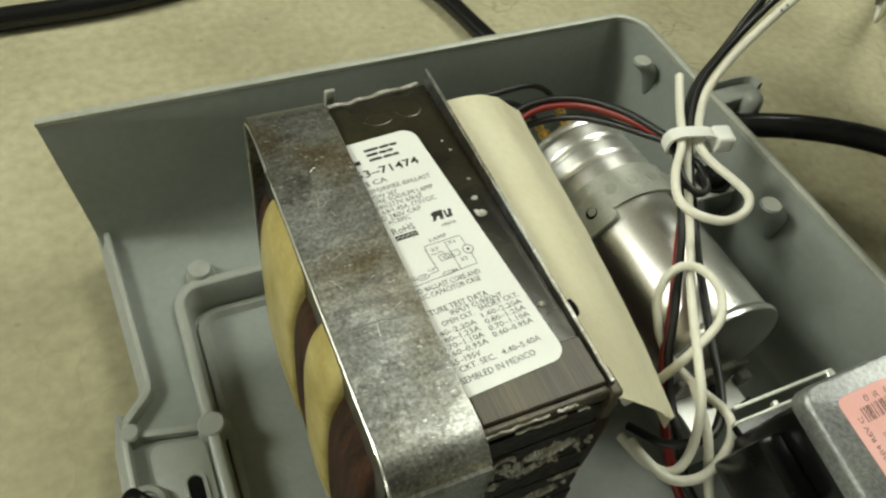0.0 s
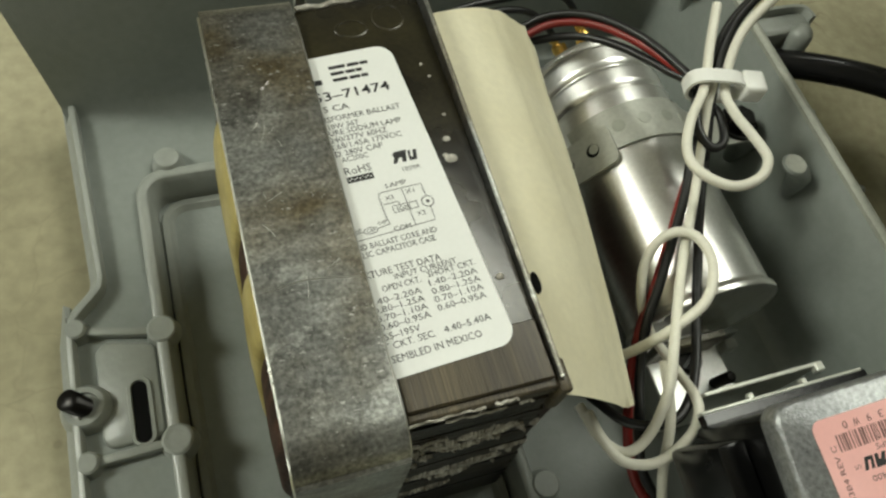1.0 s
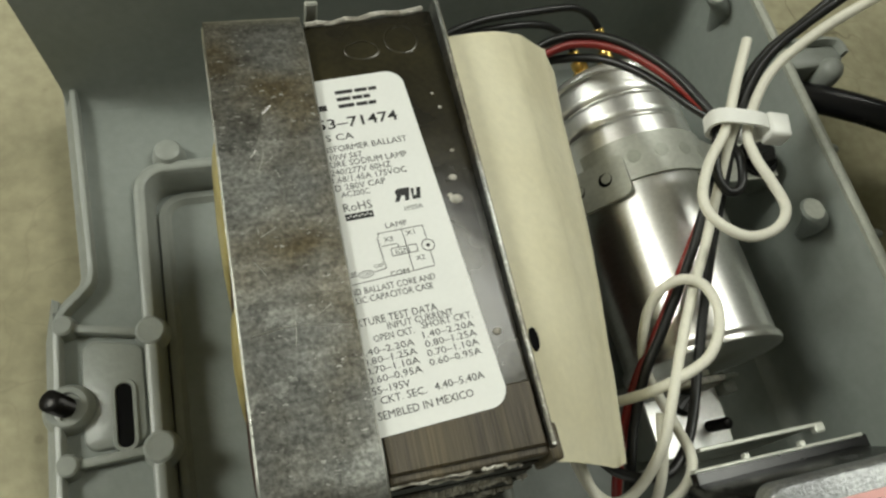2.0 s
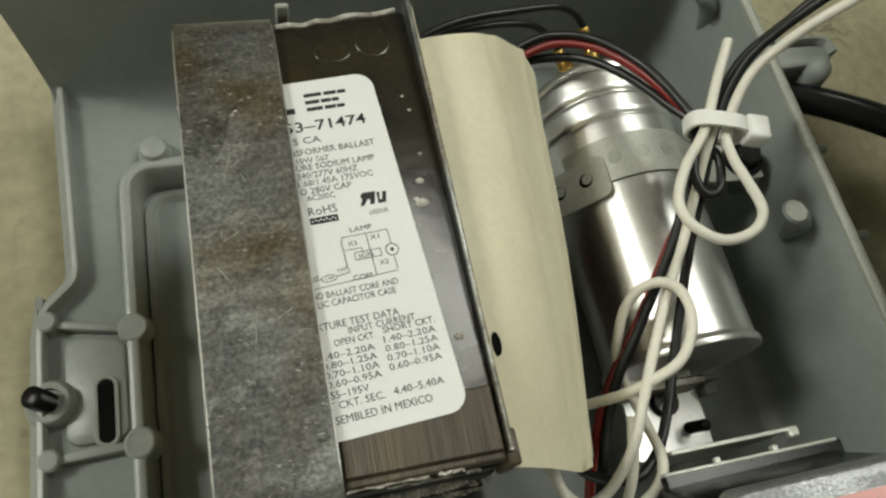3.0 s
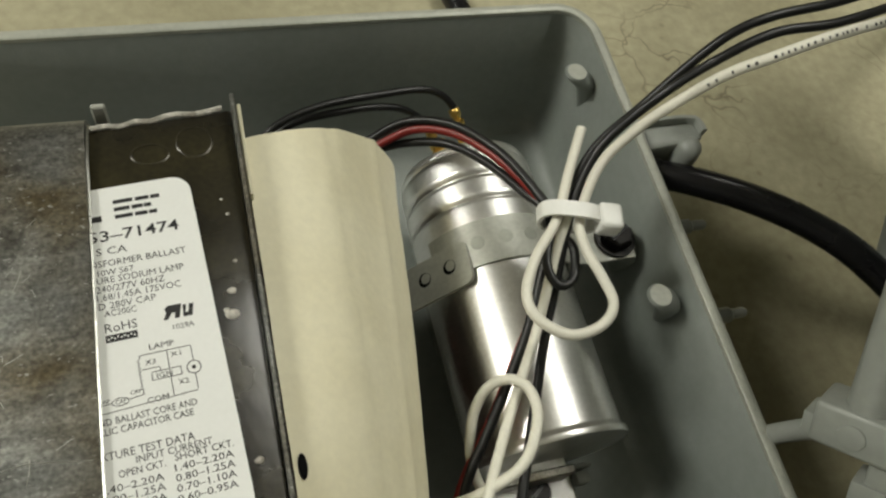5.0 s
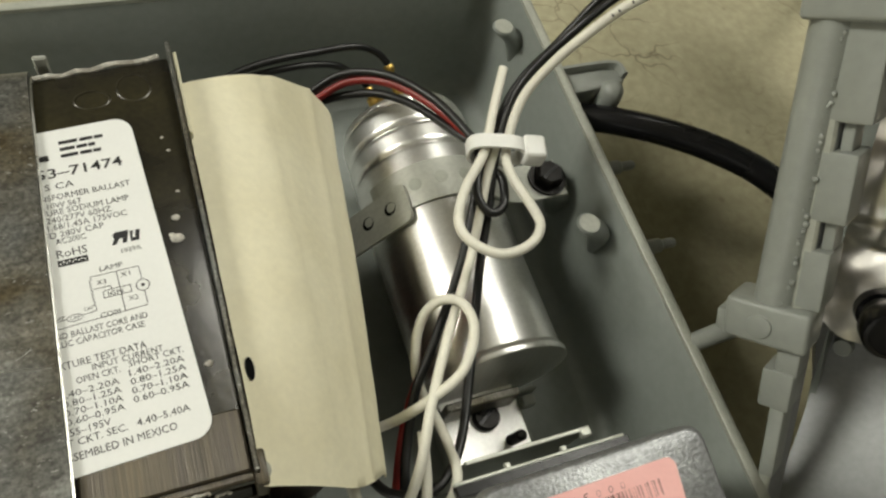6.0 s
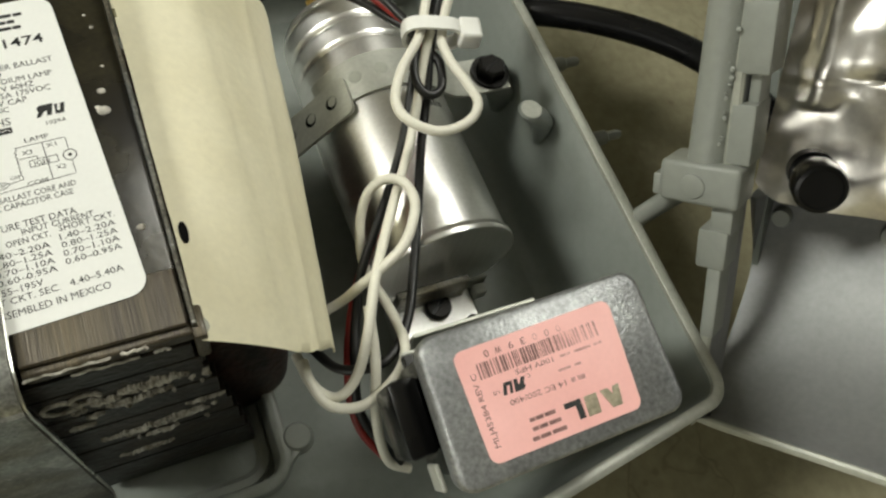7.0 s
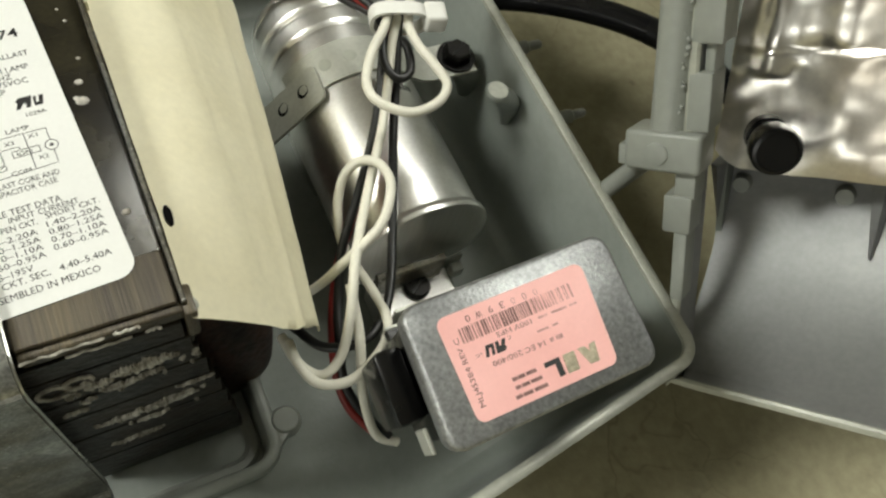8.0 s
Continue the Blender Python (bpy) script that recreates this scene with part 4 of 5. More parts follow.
def cap_strap():
    s = thing("capacitor_strap", "perforated zinc strap bolted over the capacitor", "bracket")
    m = cap_frame()
    length = (CAP_B - CAP_A).length
    z0, z1 = length - 46, length - 31
    r = CAP_R + 0.2
    bm = bm_new()
    # band over the can, running out into a flat ear towards the wall
    line = [(r * math.sin(radians(a)), r * math.cos(radians(a))) for a in range(-64, 56, 4)] + [(r + 0.5, 11.0), (r + 5, 9.6), (r + 13, 9.3), (r + 24, 9.3)]
    rings = []
    for i, (x, y) in enumerate(line):
        a, b_ = Vector(line[max(0, i - 1)]), Vector(line[min(len(line) - 1, i + 1)])
        d = (b_ - a).normalized()
        n = Vector((-d.y, d.x))
        rings.append([m @ Vector((x, y, z0)), m @ Vector((x, y, z1)), m @ Vector((x + n.x * 1.0, y + n.y * 1.0, z1)), m @ Vector((x + n.x * 1.0, y + n.y * 1.0, z0))])
    add_rings(bm, rings)
    part("band", bm, ZINC_BAND, s, smooth=True, angle=50)
    for a in (-25, -4, 16, 36):
        x, y = (r + 1.0) * math.sin(radians(a)), (r + 1.0) * math.cos(radians(a))
        q = m @ mm(x, y, (z0 + z1) / 2, -90, 0, 0) @ mm(0, 0, 0, 0, a, 0)
        part("hole", add_lathe(bm_new(), [(2.3, -0.2), (2.3, 0.12)], q, 20), EDGE_PAINT, s, "round punched hole")
    # the sloping ear towards the ballast
    along, across = Vector((0.66, 0.0, 0.75)), Vector((0.05, 1.0, -0.04))
    along, across = along.normalized(), (across - along * across.dot(along.normalized())).normalized()
    e = Matrix((along, across, along.cross(across))).transposed().to_4x4()
    e.translation = Vector((80.6, 30.2, 74.6)) - along * 44
    out = [(p.x, p.y) for p in rounded([(0, 0), (44, 0), (44, 14.5), (0, 14.5)], [0.1, 2.5, 2.5, 0.1], 5)]
    ear = bm_new()
    add_rings(ear, [[e @ Vector((x, y, z)) for x, y in out] for z in (0, 1.2)])
    part("ear", ear, ZINC_BAND, s, "flat perforated ear of the strap")
    # holes are flat discs: black for their shade, offset grey leaving a crescent
    for x in (16.5, 26.5, 36.5):
        part("hole", add_lathe(bm_new(), [(2.4, 1.1), (2.4, 1.24)], e @ mm(x, 8.0, 0), 24), HOLE, s, "round punched hole")
        part("hole_grey_disc", add_lathe(bm_new(), [(1.75, 1.2), (1.75, 1.28)], e @ mm(x + 0.45, 8.35, 0), 24), ZINC_BAND, s)
    part("saddle", add_box(bm_new(), 78, 112, 26, 56, 17.5, 31.0, 1.0, 1), GREY_CAST, s)
    return s


cap_strap()


def hex_bolt():
    b = thing("hex_bolt", "black hexagonal bolt holding the capacitor strap", "bolt", 137.4, 43.0, 62.8)
    out = [(5.4 * math.cos(radians(60 * k + 10)), 5.4 * math.sin(radians(60 * k + 10))) for k in range(6)]
    part("head", add_prism(bm_new(), out, 1.2, 5.2, 0.9), SCREW_BLACK, b)
    part("washer", add_lathe(bm_new(), [(7.2, 0), (7.2, 1.3)], None, 28), SCREW_BLACK, b, smooth=True)
    part("slot", add_box(bm_new(), -4.2, 4.2, -0.6, 0.6, 5.0, 5.3, 0, 1, mm(0, 0, 0, 0, 0, 30)), BLACK_PLASTIC, b)
    return b


hex_bolt()


# ---- bracket and ignitor ----
def ignitor_bracket():
    b = thing("ignitor_bracket", "bright bent zinc bracket screwed to the housing", "bracket")
    plate = add_box(bm_new(), 79.5, 106.5, -46.5, -20.5, 36.5, 37.7, 0.3, 1)
    part("foot", plate, SHINY_PLATE, b, "mirror-bright zinc foot plate")
    part("upright", add_box(bm_new(), 70, 108.5, -49.0, -47.8, 36.6, 79.0, 0.3, 1), ZINC_BAND, b)
    part("tab", add_box(bm_new(), 105.5, 108.5, -50.6, -47.8, 76.5, 79.2, 0.4, 1), ZINC_BAND, b)
    part("clamp", add_box(bm_new(), 78.0, 104.0, -27.5, -24.6, 37, 50, 0.5, 1), ZINC, b, "galvanised clamp under the capacitor end")
    part("stop", add_box(bm_new(), 106.5, 111.5, -30.5, -26.5, 37, 43, 1.2, 2), GREY_CAST, b, smooth=True)
    part("stop", add_box(bm_new(), 105.5, 112.5, -26.0, -24.4, 36.5, 45, 1.2, 2), GREY_CAST, b, smooth=True)
    return b


ignitor_bracket()
threaded_screw("slotted_screw", "black slotted screw in the bright bracket plate", 93.6, -29.6, 37.7, 4.7, 2.6, SCREW_BLACK)
stud("screw_stud", "black threaded screw end standing up beside the slotted screw", 99.5, -39.0, 37.6, 1.9, 11, SCREW_BLACK, (0.05, -0.1, 1))


def ignitor():
    g = thing("ignitor", "black ignitor box with a grey lid and a pink label", "ignitor", 86.0, -77.0, 121.0)
    tilt = mm(0, 0, 0, 10, -5, 0)
    out = [tuple(p) for p in rounded([(-28.9, -18.7), (27.3, -18.0), (27.1, 16.0), (-28.3, 15.8)], 4.2, 6)]
    lid = add_prism(bm_new(), out, -7.0, -1.0, 1.6)
    lid.transform(tilt)
    part("lid", lid, GREY_POTTING, g, "grey mottled metallic lid", smooth=True, angle=50)
    part("body", add_box(bm_new(), -26.5, 24, -15.6, 13.6, -50, -6.5, 2.0, 2, tilt), BLACK_PLASTIC, g, "glossy black box", smooth=True)
    # black mounting plate behind the box, with a worn pale edge
    part("mounting_plate", add_box(bm_new(), -22, 31, 10.0, 23.4, -41.0, -38.0, 0.5, 1), BLACK_PLASTIC, g, "glossy black mounting plate", smooth=True)
    part("plate_edge", add_box(bm_new(), -22, 29.5, 22.9, 23.9, -40.4, -37.6, 0.3, 1), ZINC_BAND, g, "pale worn edge of the plate")
    for x in (-7.0, 10.0):
        part("edge_tab", add_box(bm_new(), x, x + 1.6, 23.4, 25.2, -39.6, -37.4, 0.3, 1), ZINC_BAND, g)
    part("block", add_box(bm_new(), -34.5, -27, -9, 10, -46, -18, 1.5, 2, tilt), BLACK_PLASTIC, g, "black terminal block", smooth=True)
    part("block_tab", add_box(bm_new(), -30.2, -29.0, -17.5, -11.0, -26, -15, 0.3, 1, tilt), ZINC_BAND, g)
    pl = new("pink_label")
    pl.parent = g
    pl.matrix_local = tilt @ Matrix.Translation((0, 0, -0.00085))
    pl["label"] = "pink printed paper label"
    ol = [tuple(p) for p in rounded([(-20.6, -14.6), (16.2, -14.4), (17.8, 10.9), (-21.2, 10.4)], 2.2, 6)]
    part("paper", add_prism(bm_new(), ol, -0.15, 0.0), PINK, pl)
    # everything on this label stands on its head
    flip = 180.0
    for k, ch in enumerate("00039W0"):
        lettering(ch, FADED_INK if k > 2 else PALE_INK, pl, 4.6 - 2.95 * k, 8.9, 1.15 if ch != "W" else 1.5, 1.6, flip, "print")
    rnd = random.Random(9)
    x = -16.8
    while x < 12.4:
        w = rnd.choice((0.18, 0.3, 0.5))
        bar_print(pl, FADED_INK if x < -2 or (x < 3 and rnd.random() < 0.5) else PALE_INK, x, 3.4 + 0.02 * x, w, 3.5, 0, "barcode_bar")
        x += w + rnd.choice((0.2, 0.3, 0.5)) * (1.0 if x < 3 else 1.5)
    lettering("100V HPS", FADED_INK, pl, 0.3, 2.7, 9.2, 1.15, flip, "print")
    for x0, w in ((2.0, 2.6), (5.6, 4.2), (10.6, 2.0)):
        bar_print(pl, PALE_INK, x0, 1.9, w, 0.55)
    for x0, w in ((0.6, 3.0), (4.6, 1.6)):
        bar_print(pl, PALE_INK, x0, -0.9, w, 0.5)
    lettering("MLJ453B4 REV C", FADED_INK, pl, -17.6, -11.4, 16.2, 1.25, 90, "print")
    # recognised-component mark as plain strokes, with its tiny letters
    for q in ([(-7.2, 0.9), (-8.2, 0.9), (-8.8, -0.3), (-9.2, -0.3), (-9.1, 0.9), (-10.0, 0.9), (-10.4, -1.8), (-8.3, -1.8), (-7.7, -1.2), (-7.9, -0.5)], [(-10.4, 0.9), (-12.4, 0.9), (-13.2, -1.7), (-12.3, -1.7), (-11.8, 0.1), (-11.2, 0.1), (-11.6, -1.7), (-10.8, -1.7)]):
        flat_shape("mark", q, INK, pl)
    lettering("C", FADED_INK, pl, -5.9, 1.0, 0.8, 0.9, flip, "print")
    lettering("US", FADED_INK, pl, -13.8, -0.2, 1.5, 0.8, flip, "print")
    lettering("14 EC 200/400", FADED_INK, pl, 1.2, -3.0, 13.6, 1.25, flip, "print")
    for x0, w in ((2.6, 1.0), (4.2, 1.8)):
        bar_print(pl, PALE_INK, x0, -4.1, w, 1.0)
    # maker's words as plain bars, the maker's mark as plain shapes
    for k, (w, y) in enumerate(((8.2, -12.9), (6.8, -10.9), (6.2, -8.9))):
        for a, bw in ((0.0, 0.42), (0.47, 0.3), (0.8, 0.2)):
            bar_print(pl, FADED_INK, -2.2 - k * 0.6 - a * w - bw * w, y, bw * w, 0.85)
    flat_shape("logo_shape", [(-1.2, -7.8), (2.9, -7.8), (2.9, -12.1), (1.3, -12.1), (1.4, -9.0), (-1.2, -9.0)], INK, pl)
    flat_shape("logo_shape", [(3.8, -7.8), (7.0, -7.8), (6.6, -12.2), (3.5, -12.2)], FOIL, pl)
    flat_shape("logo_shape", [(7.8, -7.8), (9.6, -12.2), (12.0, -12.2), (12.7, -7.6), (11.0, -7.8), (10.6, -9.4), (9.8, -7.8)], FOIL, pl)
    return g


ignitor()


# ---- wires ----
def wire(name, label, pts, radius, mat, group="wires"):
    w = tagged(part(name, add_tube(bm_new(), pts, radius, 12, 1.6), mat, smooth=True, angle=80), label, "wire", group)
    return w


wire("white_wire", "white printed wire looped through the cable tie and leading out", [(420, 190, 3), (360, 150, 28), (290, 108, 92), (235, 76, 133), (200, 61, 147), (168, 53, 150), (148.7, 49.6, 147), (139, 50, 141), (131, 50.5, 131), (122, 49.5, 120), (113.5, 45.5, 109), (106.5, 34, 101), (105.5, 25, 100), (107.3, 16, 100), (108, 7.5, 100), (102.5, 2.0, 100), (93, 0.8, 100), (85.5, 6.6, 100), (84.3, 14, 100), (90, 24, 100.5), (99, 34, 101.5), (106, 47, 104.5), (113, 59.5, 108)], 1.5, WHITE_WIRE)
wire("black_wire", "black insulated wire running out of the housing", [(432, 196, 3), (366, 160, 34), (292, 112, 99), (235, 82, 136), (205, 68, 145), (177, 61.5, 145), (158, 61, 143), (143, 58.5, 137), (133, 58.5, 124), (118, 53, 111), (110, 45, 104), (104, 35, 99), (98, 20, 91.5), (91.3, 4.5, 85.5), (85, -12, 80), (79, -26.5, 77), (73, -39.4, 76), (67, -47.8, 76), (59, -52.5, 76), (49, -49, 72), (44, -38, 66)], 1.4, BLACK_WIRE)
wire("black_wire", "black insulated wire running out of the housing", [(440, 205, 3), (372, 170, 34), (298, 122, 98), (240, 92, 136), (210, 77, 144), (181.5, 69, 145), (160.5, 66.9, 143), (148.3, 65.4, 138), (138.3, 62.7, 128), (127.8, 58.6, 117), (117, 54, 108), (109, 46, 102), (102, 34, 97), (104, 27, 96), (101.5, 18.5, 95), (96.5, 17, 95), (94.5, 23, 96), (98, 33, 97)], 1.4, BLACK_WIRE)
wire("black_wire", "black insulated wire arching from the coil down to the ignitor", [(48, 80, 70), (58, 82.5, 78), (69, 82.5, 86), (81, 75.5, 92), (91, 62, 96), (97, 47, 98), (99, 36, 98), (92.5, 20, 92.5), (85.5, 6.5, 88), (77.7, -5.2, 84), (69.6, -16.4, 81), (63, -25.4, 77.5), (58, -37, 72), (54, -49, 69), (52.5, -60, 62), (57, -70, 55), (61, -76, 52)], 1.4, BLACK_WIRE)
wire("red_wire", "red insulated wire arching from the coil down to the ignitor", [(50, 79, 69), (60, 80.5, 77), (71, 80, 85), (82, 73, 90.5), (91, 60, 94.5), (97.5, 46, 96.5), (100, 35, 97), (93, 18, 90), (83.5, 3, 83), (71.8, -13.6, 77.5), (62.4, -26.1, 72), (56, -39, 67), (52, -53, 60.5), (52.5, -64, 55), (58.5, -75, 51)], 1.4, RED_WIRE)
wire("black_wire", "black insulated wire arching from the coil to the tie", [(52, 80, 68), (63, 80.5, 76), (78, 76, 82.5), (87.5, 65, 88.5), (95, 49, 94), (99.5, 36, 97), (93, 20, 91)], 1.4, BLACK_WIRE)
wire("black_wire", "black insulated wire crimped to a capacitor terminal", [(20, 82, 74), (29, 89, 80), (44, 94, 82), (64, 97.5, 81), (79, 99.5, 79.5), (87, 99.2, 75.5), (91, 97.2, 71.5)], 1.3, BLACK_WIRE)
wire("black_wire", "black insulated wire crimped to a capacitor terminal", [(24, 86, 70), (34, 92, 76), (54, 94.5, 78), (69, 96, 75.5), (78.5, 96, 69), (83.3, 94.2, 63.5)], 1.3, BLACK_WIRE)
wire("white_wire", "white insulated wire lying along the bundle", [(104, 36, 100), (99.5, 29, 97.5), (93, 16, 93), (86.5, 4, 90), (76.6, -11.1, 88.5), (68, -24.7, 89), (62.2, -34.8, 89), (57, -46, 85), (52, -54, 75), (46, -56, 70), (41.5, -50, 68), (40, -40, 66)], 1.45, WHITE_WIRE)
wire("white_wire", "white insulated wire curled into a loose ring over the capacitor", [(48, -30, 64), (55.4, -31.2, 74), (60.2, -31.9, 84.5), (66.7, -30.5, 90.5), (72.5, -27.8, 94.5), (77.2, -21.8, 95.5), (80.3, -15.0, 94), (79.8, -8.4, 92.5), (75.6, -5.3, 91), (71.2, -5.6, 86.5), (68.2, -9.1, 81), (66.6, -13.7, 77.5), (65.6, -19.5, 74), (66.5, -26, 71.5), (68, -32, 71), (68.6, -39.7, 73.1), (67.6, -48.2, 78), (65.6, -53.8, 78.2), (60.5, -58.2, 76.5), (52, -61, 73), (44, -58, 71), (41, -50, 70), (41, -43, 68)], 1.45, WHITE_WIRE)
wire("white_wire", "white insulated wire dropping to the ignitor terminals", [(60, -38, 84), (58, -52, 78), (55.5, -64, 66), (57, -74, 54), (63, -78, 50)], 1.45, WHITE_WIRE)
white = [o for o in scene.objects if o.name.startswith("white_wire")][0]
rnd = random.Random(11)
track = smooth_line([(235, 76, 133), (200, 61, 147), (168, 53, 150), (148.7, 49.6, 147), (139, 50, 141), (131, 50.5, 131)], 1.0)
for i in range(4, len(track) - 6, 2):
    if rnd.random() < 0.8:
        d = (track[i + 1] - track[i - 1]).normalized()
        side = Vector((-0.25, -0.55, 0.8))
        side = (side - d * side.dot(d)).normalized()
        q = Matrix((d, side.cross(d), side)).transposed().to_4x4()
        q.translation = track[i] + side * 1.47
        part("print_bar", add_box(bm_new(), -0.35, rnd.uniform(0.1, 0.45), -0.42, 0.42, -0.1, 0.05, 0, 1, q), INK, white)
for a, c in (((91, 97, 71), (96, 86, 61.5)), ((83.3, 94, 63.3), (86.8, 85, 56))):
    way = (Vector(c) - Vector(a)).normalized()
    q = Vector((0, 0, 1)).rotation_difference(way).to_matrix().to_4x4()
    q.translation = Vector(a)
    long = (Vector(c) - Vector(a)).length
    tm = tagged(part("crimp_terminal", add_lathe(bm_new(), [(1.7, 0), (2.0, 0.3), (1.9, 2.6), (1.3, 3.2), (1.3, 3.8), (2.1, 4.4), (2.1, 6.6), (1.5, 7.4), (2.4, 8.4), (2.4, long)], q, 14), BRASS, smooth=True, angle=50), "small brass crimp terminal on a wire end", "terminal", "crimp terminals")


def cable_tie():
    t = thing("cable_tie", "white nylon cable tie binding the wire bundle", "cable tie", 103.8, 35.2, 100.0, -14)
    bm = bm_new()
    n = 40
    rings = []
    for i in range(n):
        a = 2 * math.pi * i / n
        x = 8.3 * math.copysign(abs(math.cos(a)) ** 0.55, math.cos(a))
        z = 4.2 * math.copysign(abs(math.sin(a)) ** 0.75, math.sin(a))
        k = 1.12
        rings.append([Vector((x, -2.4, z)), Vector((x, 2.4, z)), Vector((x * k, 2.4, z * k * 1.08)), Vector((x * k, -2.4, z * k * 1.08))])
    rows = [[bm.verts.new(q) for q in r] for r in rings]
    for i in range(n):
        a, b = rows[i], rows[(i + 1) % n]
        for j in range(4):
            bm.faces.new((a[j], a[(j + 1) % 4], b[(j + 1) % 4], b[j]))
    part("band", bm, NYLON, t, smooth=True, angle=50)
    part("lock_head", add_box(bm_new(), 8.0, 15.0, -4.0, 4.0, -2.5, 4.2, 1.2, 3), NYLON, t, smooth=True)
    return t


cable_tie()


# ---- cords on the floor ----
def cord(pts, r=6.0, label="thick black rubber power cord lying on the concrete"):
    return tagged(part("power_cord", add_tube(bm_new(), pts, r, 16, 5), RUBBER, smooth=True, angle=80), label, "cord", "power cords")


cord([(153.5, 68, 64), (157, 66, 66.5), (170, 57, 72), (186, 46, 75.5), (202, 32, 78), (216, 16, 78), (236, -10, 70), (270, -40, 40), (320, -70, 8), (400, -110, 6)], 5.2, "thick black rubber cord leading out of the housing wall")
cord([(-420, 300, 6), (-230, 306, 6), (-123, 307, 6), (-49, 312, 6), (20, 335, 6), (110, 390, 6), (230, 400, 6)], 6.5)
cord([(108, 330, 6), (117, 290, 6), (124, 265, 6), (130, 232, 6), (138, 190, 6), (146, 150, 6), (150, 134, 6)], 5.5)


# ---- the hinged cover, hanging open and tilted from the hinge arm, with its reflector ----
COVER = Matrix(((0.48, 0.055, -0.87), (-0.68, 0.66, -0.33), (0.56, 0.75, 0.35)))
COVER_AT = (0.1509, -0.0945, 0.0588)


def cover_frame(ob):
    a, b = COVER.col[0].normalized(), COVER.col[1]
    b = (b - a * b.dot(a)).normalized()
    m = Matrix((a, b, a.cross(b))).transposed().to_4x4()
    m.translation = COVER_AT
    ob.matrix_world = m
    return ob


def cover_pan():
    c = cover_frame(thing("cover_pan", "grey painted hinged cover hanging open from the housing", "cover"))
    # rim along the hinge side and the near side, the dished inside behind it
    line = [(1.5, 190.0), (1.2, 60.0), (0.6, 6.0), (1.8, 1.6), (6.0, 0.4), (60, 1.6), (130, 2.4)]
    pts = [tuple(p[:2]) for p in smooth_line([(x, y, 0) for x, y in line], 4)]
    part("wall", add_strip(bm_new(), pts, [(-1.6, -2.0), (-1.2, 0.0), (1.2, 0.0), (1.7, -0.8), (1.9, -16), (-1.0, -16)]), PAN_METAL, c, smooth=True, angle=60)
    dish = [(1.2, -6), (3.0, -12), (7.5, -21), (15.0, -31), (26.0, -41), (40.0, -49.5), (56.0, -55.5), (72.0, -59), (90.0, -61)]
    dish = [(p.x, p.y) for p in smooth_line([(a, d, 0) for a, d in dish], 2.0)]
    bm = bm_new()
    add_rings(bm, [[Vector((u, 1.2 + 0.012 * u + a, d)) for a, d in dish + [(90.0, -63.0), (40, -53), (8, -26), (1.0, -14)]] for u in (-0.5, 30, 60, 100, 131)])
    part("dished_floor", bm, PAN_METAL, c, "dull reflective metal inside of the cover", smooth=True, angle=60)
    part("side_wall", add_box(bm_new(), -1.0, 1.2, 4, 60, -63, -46, 0), GREY_PAINT, c)
    part("rim_edge", add_strip(bm_new(), pts, [(-1.7, -2.4), (-1.5, -0.2), (-0.8, 0.5), (0.9, 0.5), (1.6, -0.1), (1.7, -1.2)]), EDGE_PAINT, c, "worn light rim", smooth=True)
    part("pan_floor", add_box(bm_new(), 6.0, 131, 91.5, 190, -63, -61, 0), PAN_METAL, c)
    part("far_wall", add_box(bm_new(), 130, 133, 0, 192, -63, 0, 0.6, 1), GREY_PAINT, c)
    part("far_wall", add_box(bm_new(), 0, 130, 189.5, 192, -63, 0, 0.6, 1), GREY_PAINT, c)
    # unseen blocks behind the pan, added to keep lamp light off the floor
    part("inner_shade_block", add_box(bm_new(), -6, 150, 66, 290, -99, -64, 4, 2), GREY_PAINT, c, smooth=True)
    part("shade_block", add_box(bm_new(), -36, 150, 64, 290, -255, -99.5, 18, 4), GREY_PAINT, c, "unseen rounded block behind the cover, added to shade the floor", smooth=True)
    # hinge bar with its rough casting seam and flanges
    bm = bm_new()
    rings = []
    for v0, w in ((80, 0.0), (120, 1.4), (165, 3.0)):
        ring = []
        for k in range(13):
            a = radians(180 - 15 * k)
            ring.append(Vector((-5.2 + w + 5.4 * math.cos(a), v0, -3 + 6.0 * math.sin(a))))
        ring += [Vector((0.2 + w, v0, -14)), Vector((-10.6 + w, v0, -14))]
        rings.append(ring)
    add_rings(bm, rings)
    part("hinge_bar", bm, GREY_CAST, c, smooth=True, angle=50)
    seam = bm_new()
    rnd = random.Random(3)
    for k in range(44):
        y = 83 + k * 1.75
        r = rnd.uniform(0.15, 0.7)
        add_lathe(seam, [(r * 1.4, -0.3), (r, 0.3), (r * 0.3, 0.5)], mm(-1.6 + (y - 80) * 0.034 + rnd.uniform(-0.8, 0.8), y + rnd.uniform(-0.8, 0.8), 1.4 + rnd.uniform(-0.3, 0.2)), 7)
    part("casting_seam", seam, GREY_CAST, c, "row of rough casting beads", smooth=True)
    for v0, v1, u1 in ((83, 99.5, 7.0), (107, 125, 9.0), (132, 165, 10.5)):
        part("flange", add_box(bm_new(), 0.2, u1, v0, v1, -12, 0.6, 0.8, 2), GREY_CAST, c, smooth=True)
    part("flange_web", add_box(bm_new(), 3.6, 6.6, 98, 134, -11, -2.2, 0.8, 2), GREY_CAST, c, smooth=True)
    part("hinge_block", add_box(bm_new(), -15.8, 6.2, 71.2, 83, -10, 4.0, 1.4, 3), GREY_CAST, c, smooth=True)
    part("hinge_block", add_box(bm_new(), -9, 12, 155, 164, -12, 4.0, 1.4, 3), GREY_CAST, c, smooth=True)
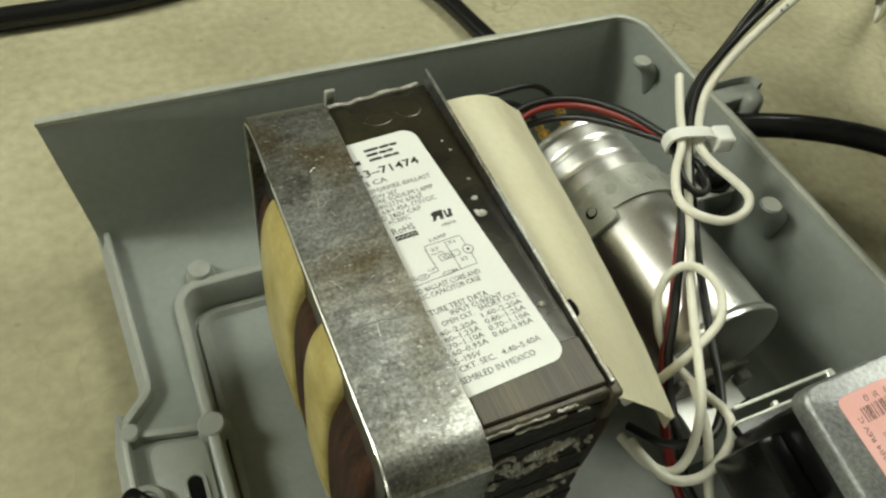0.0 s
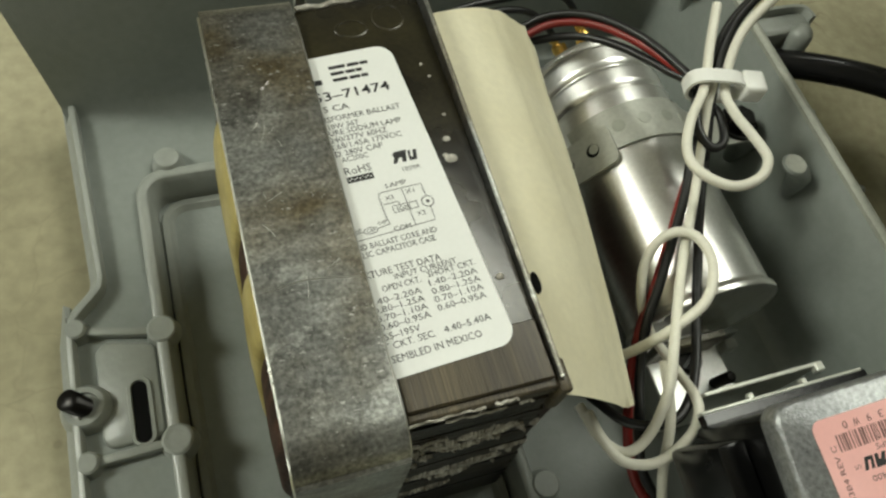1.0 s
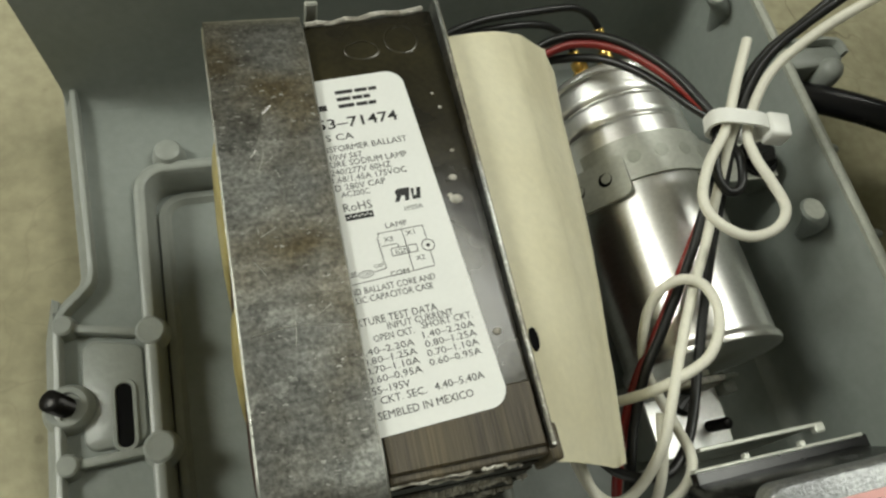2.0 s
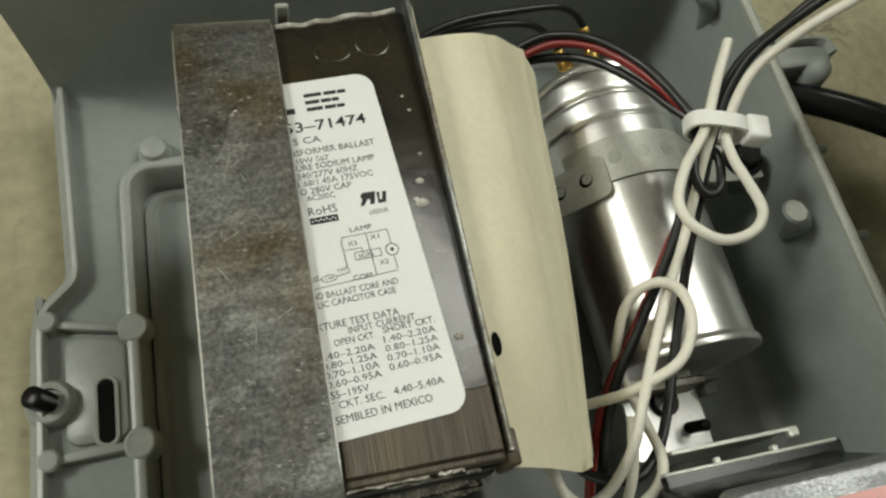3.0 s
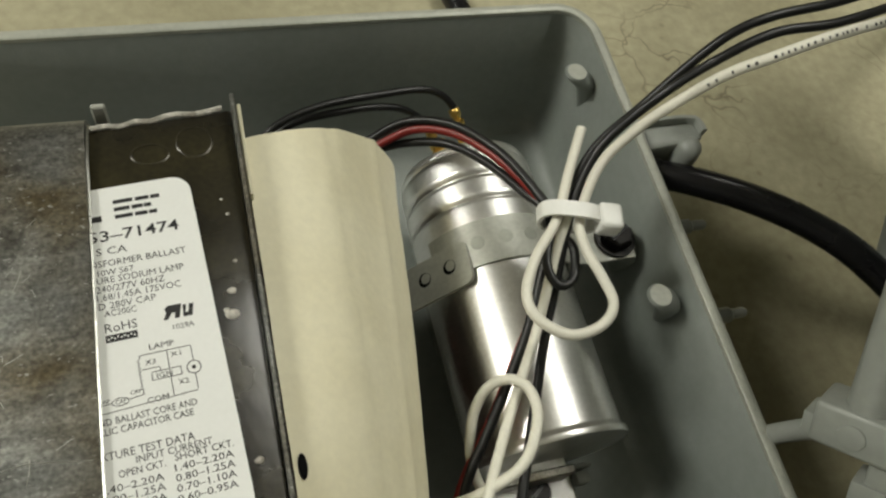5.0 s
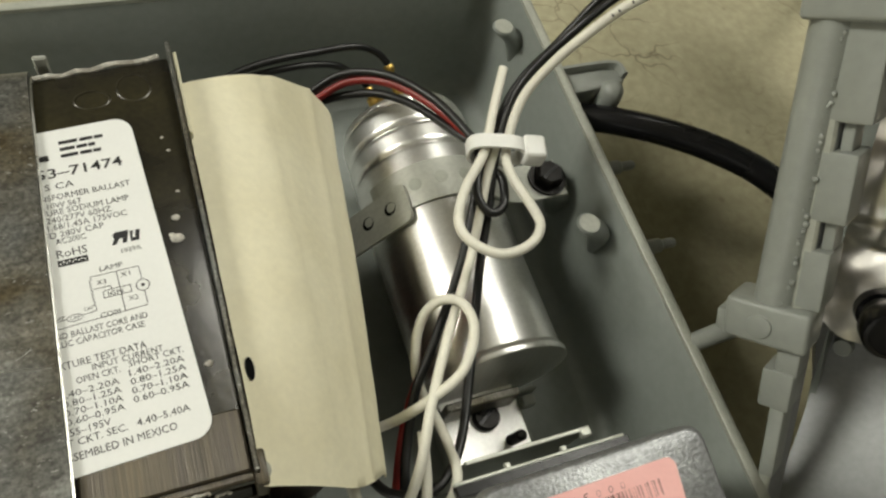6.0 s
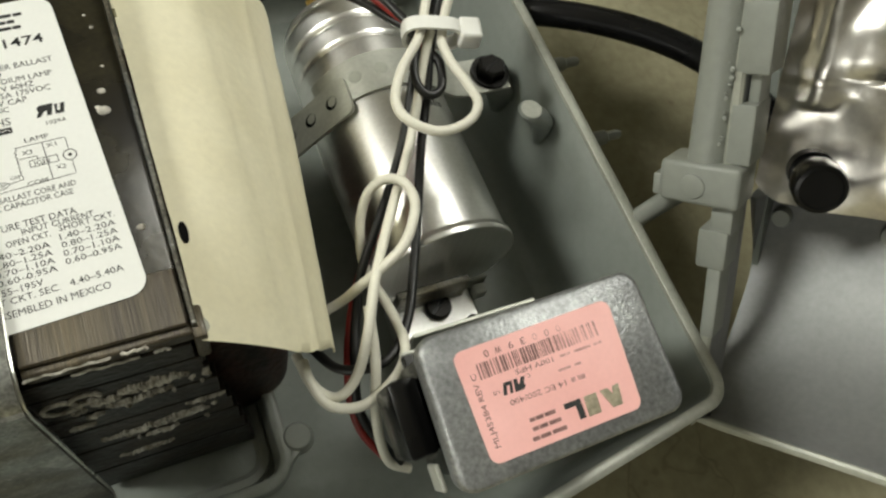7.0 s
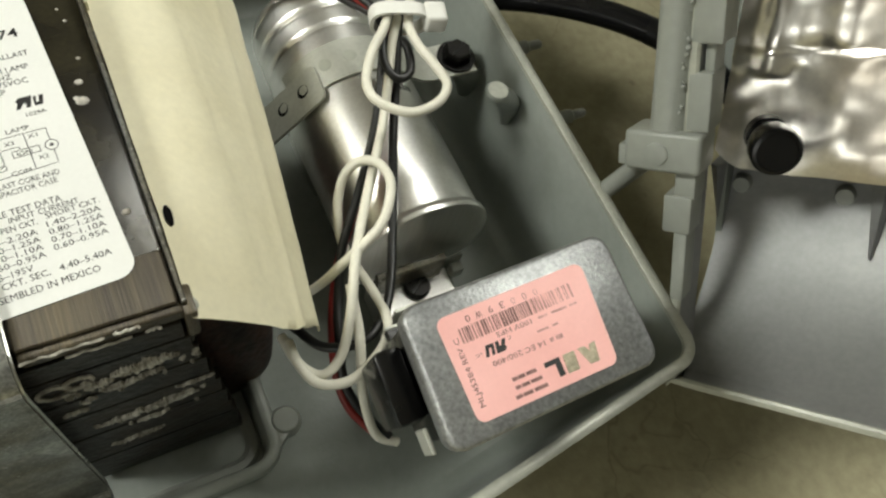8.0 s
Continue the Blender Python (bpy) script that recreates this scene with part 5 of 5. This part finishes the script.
    part("hinge_stub", add_box(bm_new(), -18.5, -15.4, 71.5, 78, -8, 2.0, 1.0, 2), GREY_CAST, c, smooth=True)
    part("hinge_cap", add_lathe(bm_new(), [(3.4, 3.8), (3.3, 4.5), (2.9, 4.7)], mm(-6.2, 76.6, 0), 28), GREY_CAST, c, smooth=True)
    part("catch", add_box(bm_new(), -1.6, 4.6, 62.5, 72, -9, 0.8, 0.9, 2), GREY_CAST, c, smooth=True)
    part("catch", add_box(bm_new(), -4.2, 4.2, 52.3, 64, -9, 1.8, 0.9, 2), GREY_CAST, c, smooth=True)
    part("catch", add_box(bm_new(), -0.8, 3.2, 30, 53, -8, 1.0, 0.7, 2), GREY_CAST, c, smooth=True)
    return c


cover_pan()


def reflector():
    r = cover_frame(thing("reflector_plate", "polished aluminium reflector end with pressed ribs and a black knob", "reflector"))
    bm = bm_new()
    n, w = 70, 44
    rows = []
    for j in range(n + 1):
        v = j / n
        row = []
        for i in range(w + 1):
            u = (i / w) ** 1.15
            left = 0.7 + 4.6 * v
            x = left + 126 * u
            off = x - left
            y0 = 63.6 + (5.4 * (1 - off / 9.0) ** 2 if off < 9.0 else 0)
            y = y0 * (1 - v) + 132 * v
            step = 1 / (1 + math.exp(-(y - 99.6 - 0.02 * off) / 0.3))
            rib = 0.0
            for cx, low, high in ((13.4, 92.0, 2.6), (31.0, 101.0, 1.8), (49.0, 101.0, 1.8), (67.0, 101.0, 1.8)):
                cx += (y - 92) * 0.05
                reach = max(0.0, low + 2.6 - y) / 2.6
                rib += high / (1 + math.exp((abs(x - cx) - 2.6 * math.sqrt(max(0.0, 1 - min(1.0, reach) ** 2))) / 0.35)) * (1 if y > low else 0)
            dip = 1.6 * math.exp(-((x - 24.5) / 2.2) ** 2 - ((y - 99.0) / 2.0) ** 2)
            z = -31 - 0.06 * (y - 64) - 1.4 * step + rib - dip + 1.9 * noise.noise((x * 0.07, y * 0.075, 2)) + 0.7 * noise.noise((x * 0.16, y * 0.15, 6)) + 1.0 * math.sin((y - 60) * 0.16)
            row.append((x, y, z))
        rows.append(row)
    top = [[bm.verts.new(p) for p in row] for row in rows]
    low = [[bm.verts.new((p[0], p[1], p[2] - 1.0)) for p in row] for row in rows]
    for g in (top, low):
        for j in range(n):
            for i in range(w):
                bm.faces.new((g[j][i], g[j][i + 1], g[j + 1][i + 1], g[j + 1][i]))
    for i in range(w):
        for j in (0, n):
            bm.faces.new((top[j][i], top[j][i + 1], low[j][i + 1], low[j][i]))
    for j in range(n):
        for i in (0, w):
            bm.faces.new((top[j][i], top[j + 1][i], low[j + 1][i], low[j][i]))
    part("plate", bm, REFLECTOR, r, smooth=True, angle=60)
    knob_at = mm(15.6, 74.6, -31.5, 2, 24, 0)
    part("knob", add_lathe(bm_new(), [(5.6, 0), (5.6, 6.5), (6.9, 7.2), (7.3, 8.4), (7.3, 14.0), (6.8, 15.0), (5.7, 15.2), (5.4, 14.8), (0.4, 14.7)], knob_at, 48), BLACK_PLASTIC, r, "round black plastic knob", smooth=True)
    part("knob_base", add_lathe(bm_new(), [(6.6, -2.0), (6.4, 1.4)], knob_at, 32), RUBBER, r)
    for x, y in ((5.0, 51.0), (37.0, 51.5)):
        part("pin", add_lathe(bm_new(), [(3.3, -60), (3.1, -51.5), (2.7, -50.8)], mm(x, y, 0), 22), GREY_CAST, r, "grey cast pin", smooth=True)
    for x, y, d in ((-0.8, 40.0, 1.9), (47.5, 34.5, 3.4)):
        fin = bm_new()
        rings = []
        for k in range(9):
            s = k / 8
            q = d * (1 - s * 0.8)
            yy = 61 + (y - 61) * s
            top = -38 - 7 * s if x < 20 else -46 + 3 * s
            rings.append([Vector((x - q, yy, top - 2)), Vector((x + q * 0.3, yy, top)), Vector((x + q, yy, top - 4)), Vector((x + q * 0.8, yy, -62)), Vector((x - q, yy, -62))])
        add_rings(fin, rings)
        part("fin", fin, PAN_METAL, r, "thin tapered support fin", smooth=True)
    # black strip set in for the shade below the plate's edge
    part("edge_shade", add_box(bm_new(), 2, 60, 61.5, 63.5, -62, -46, 0.5, 1), BLACK_PLASTIC, r, "black strip standing in for the shade under the plate edge")
    return r


reflector()
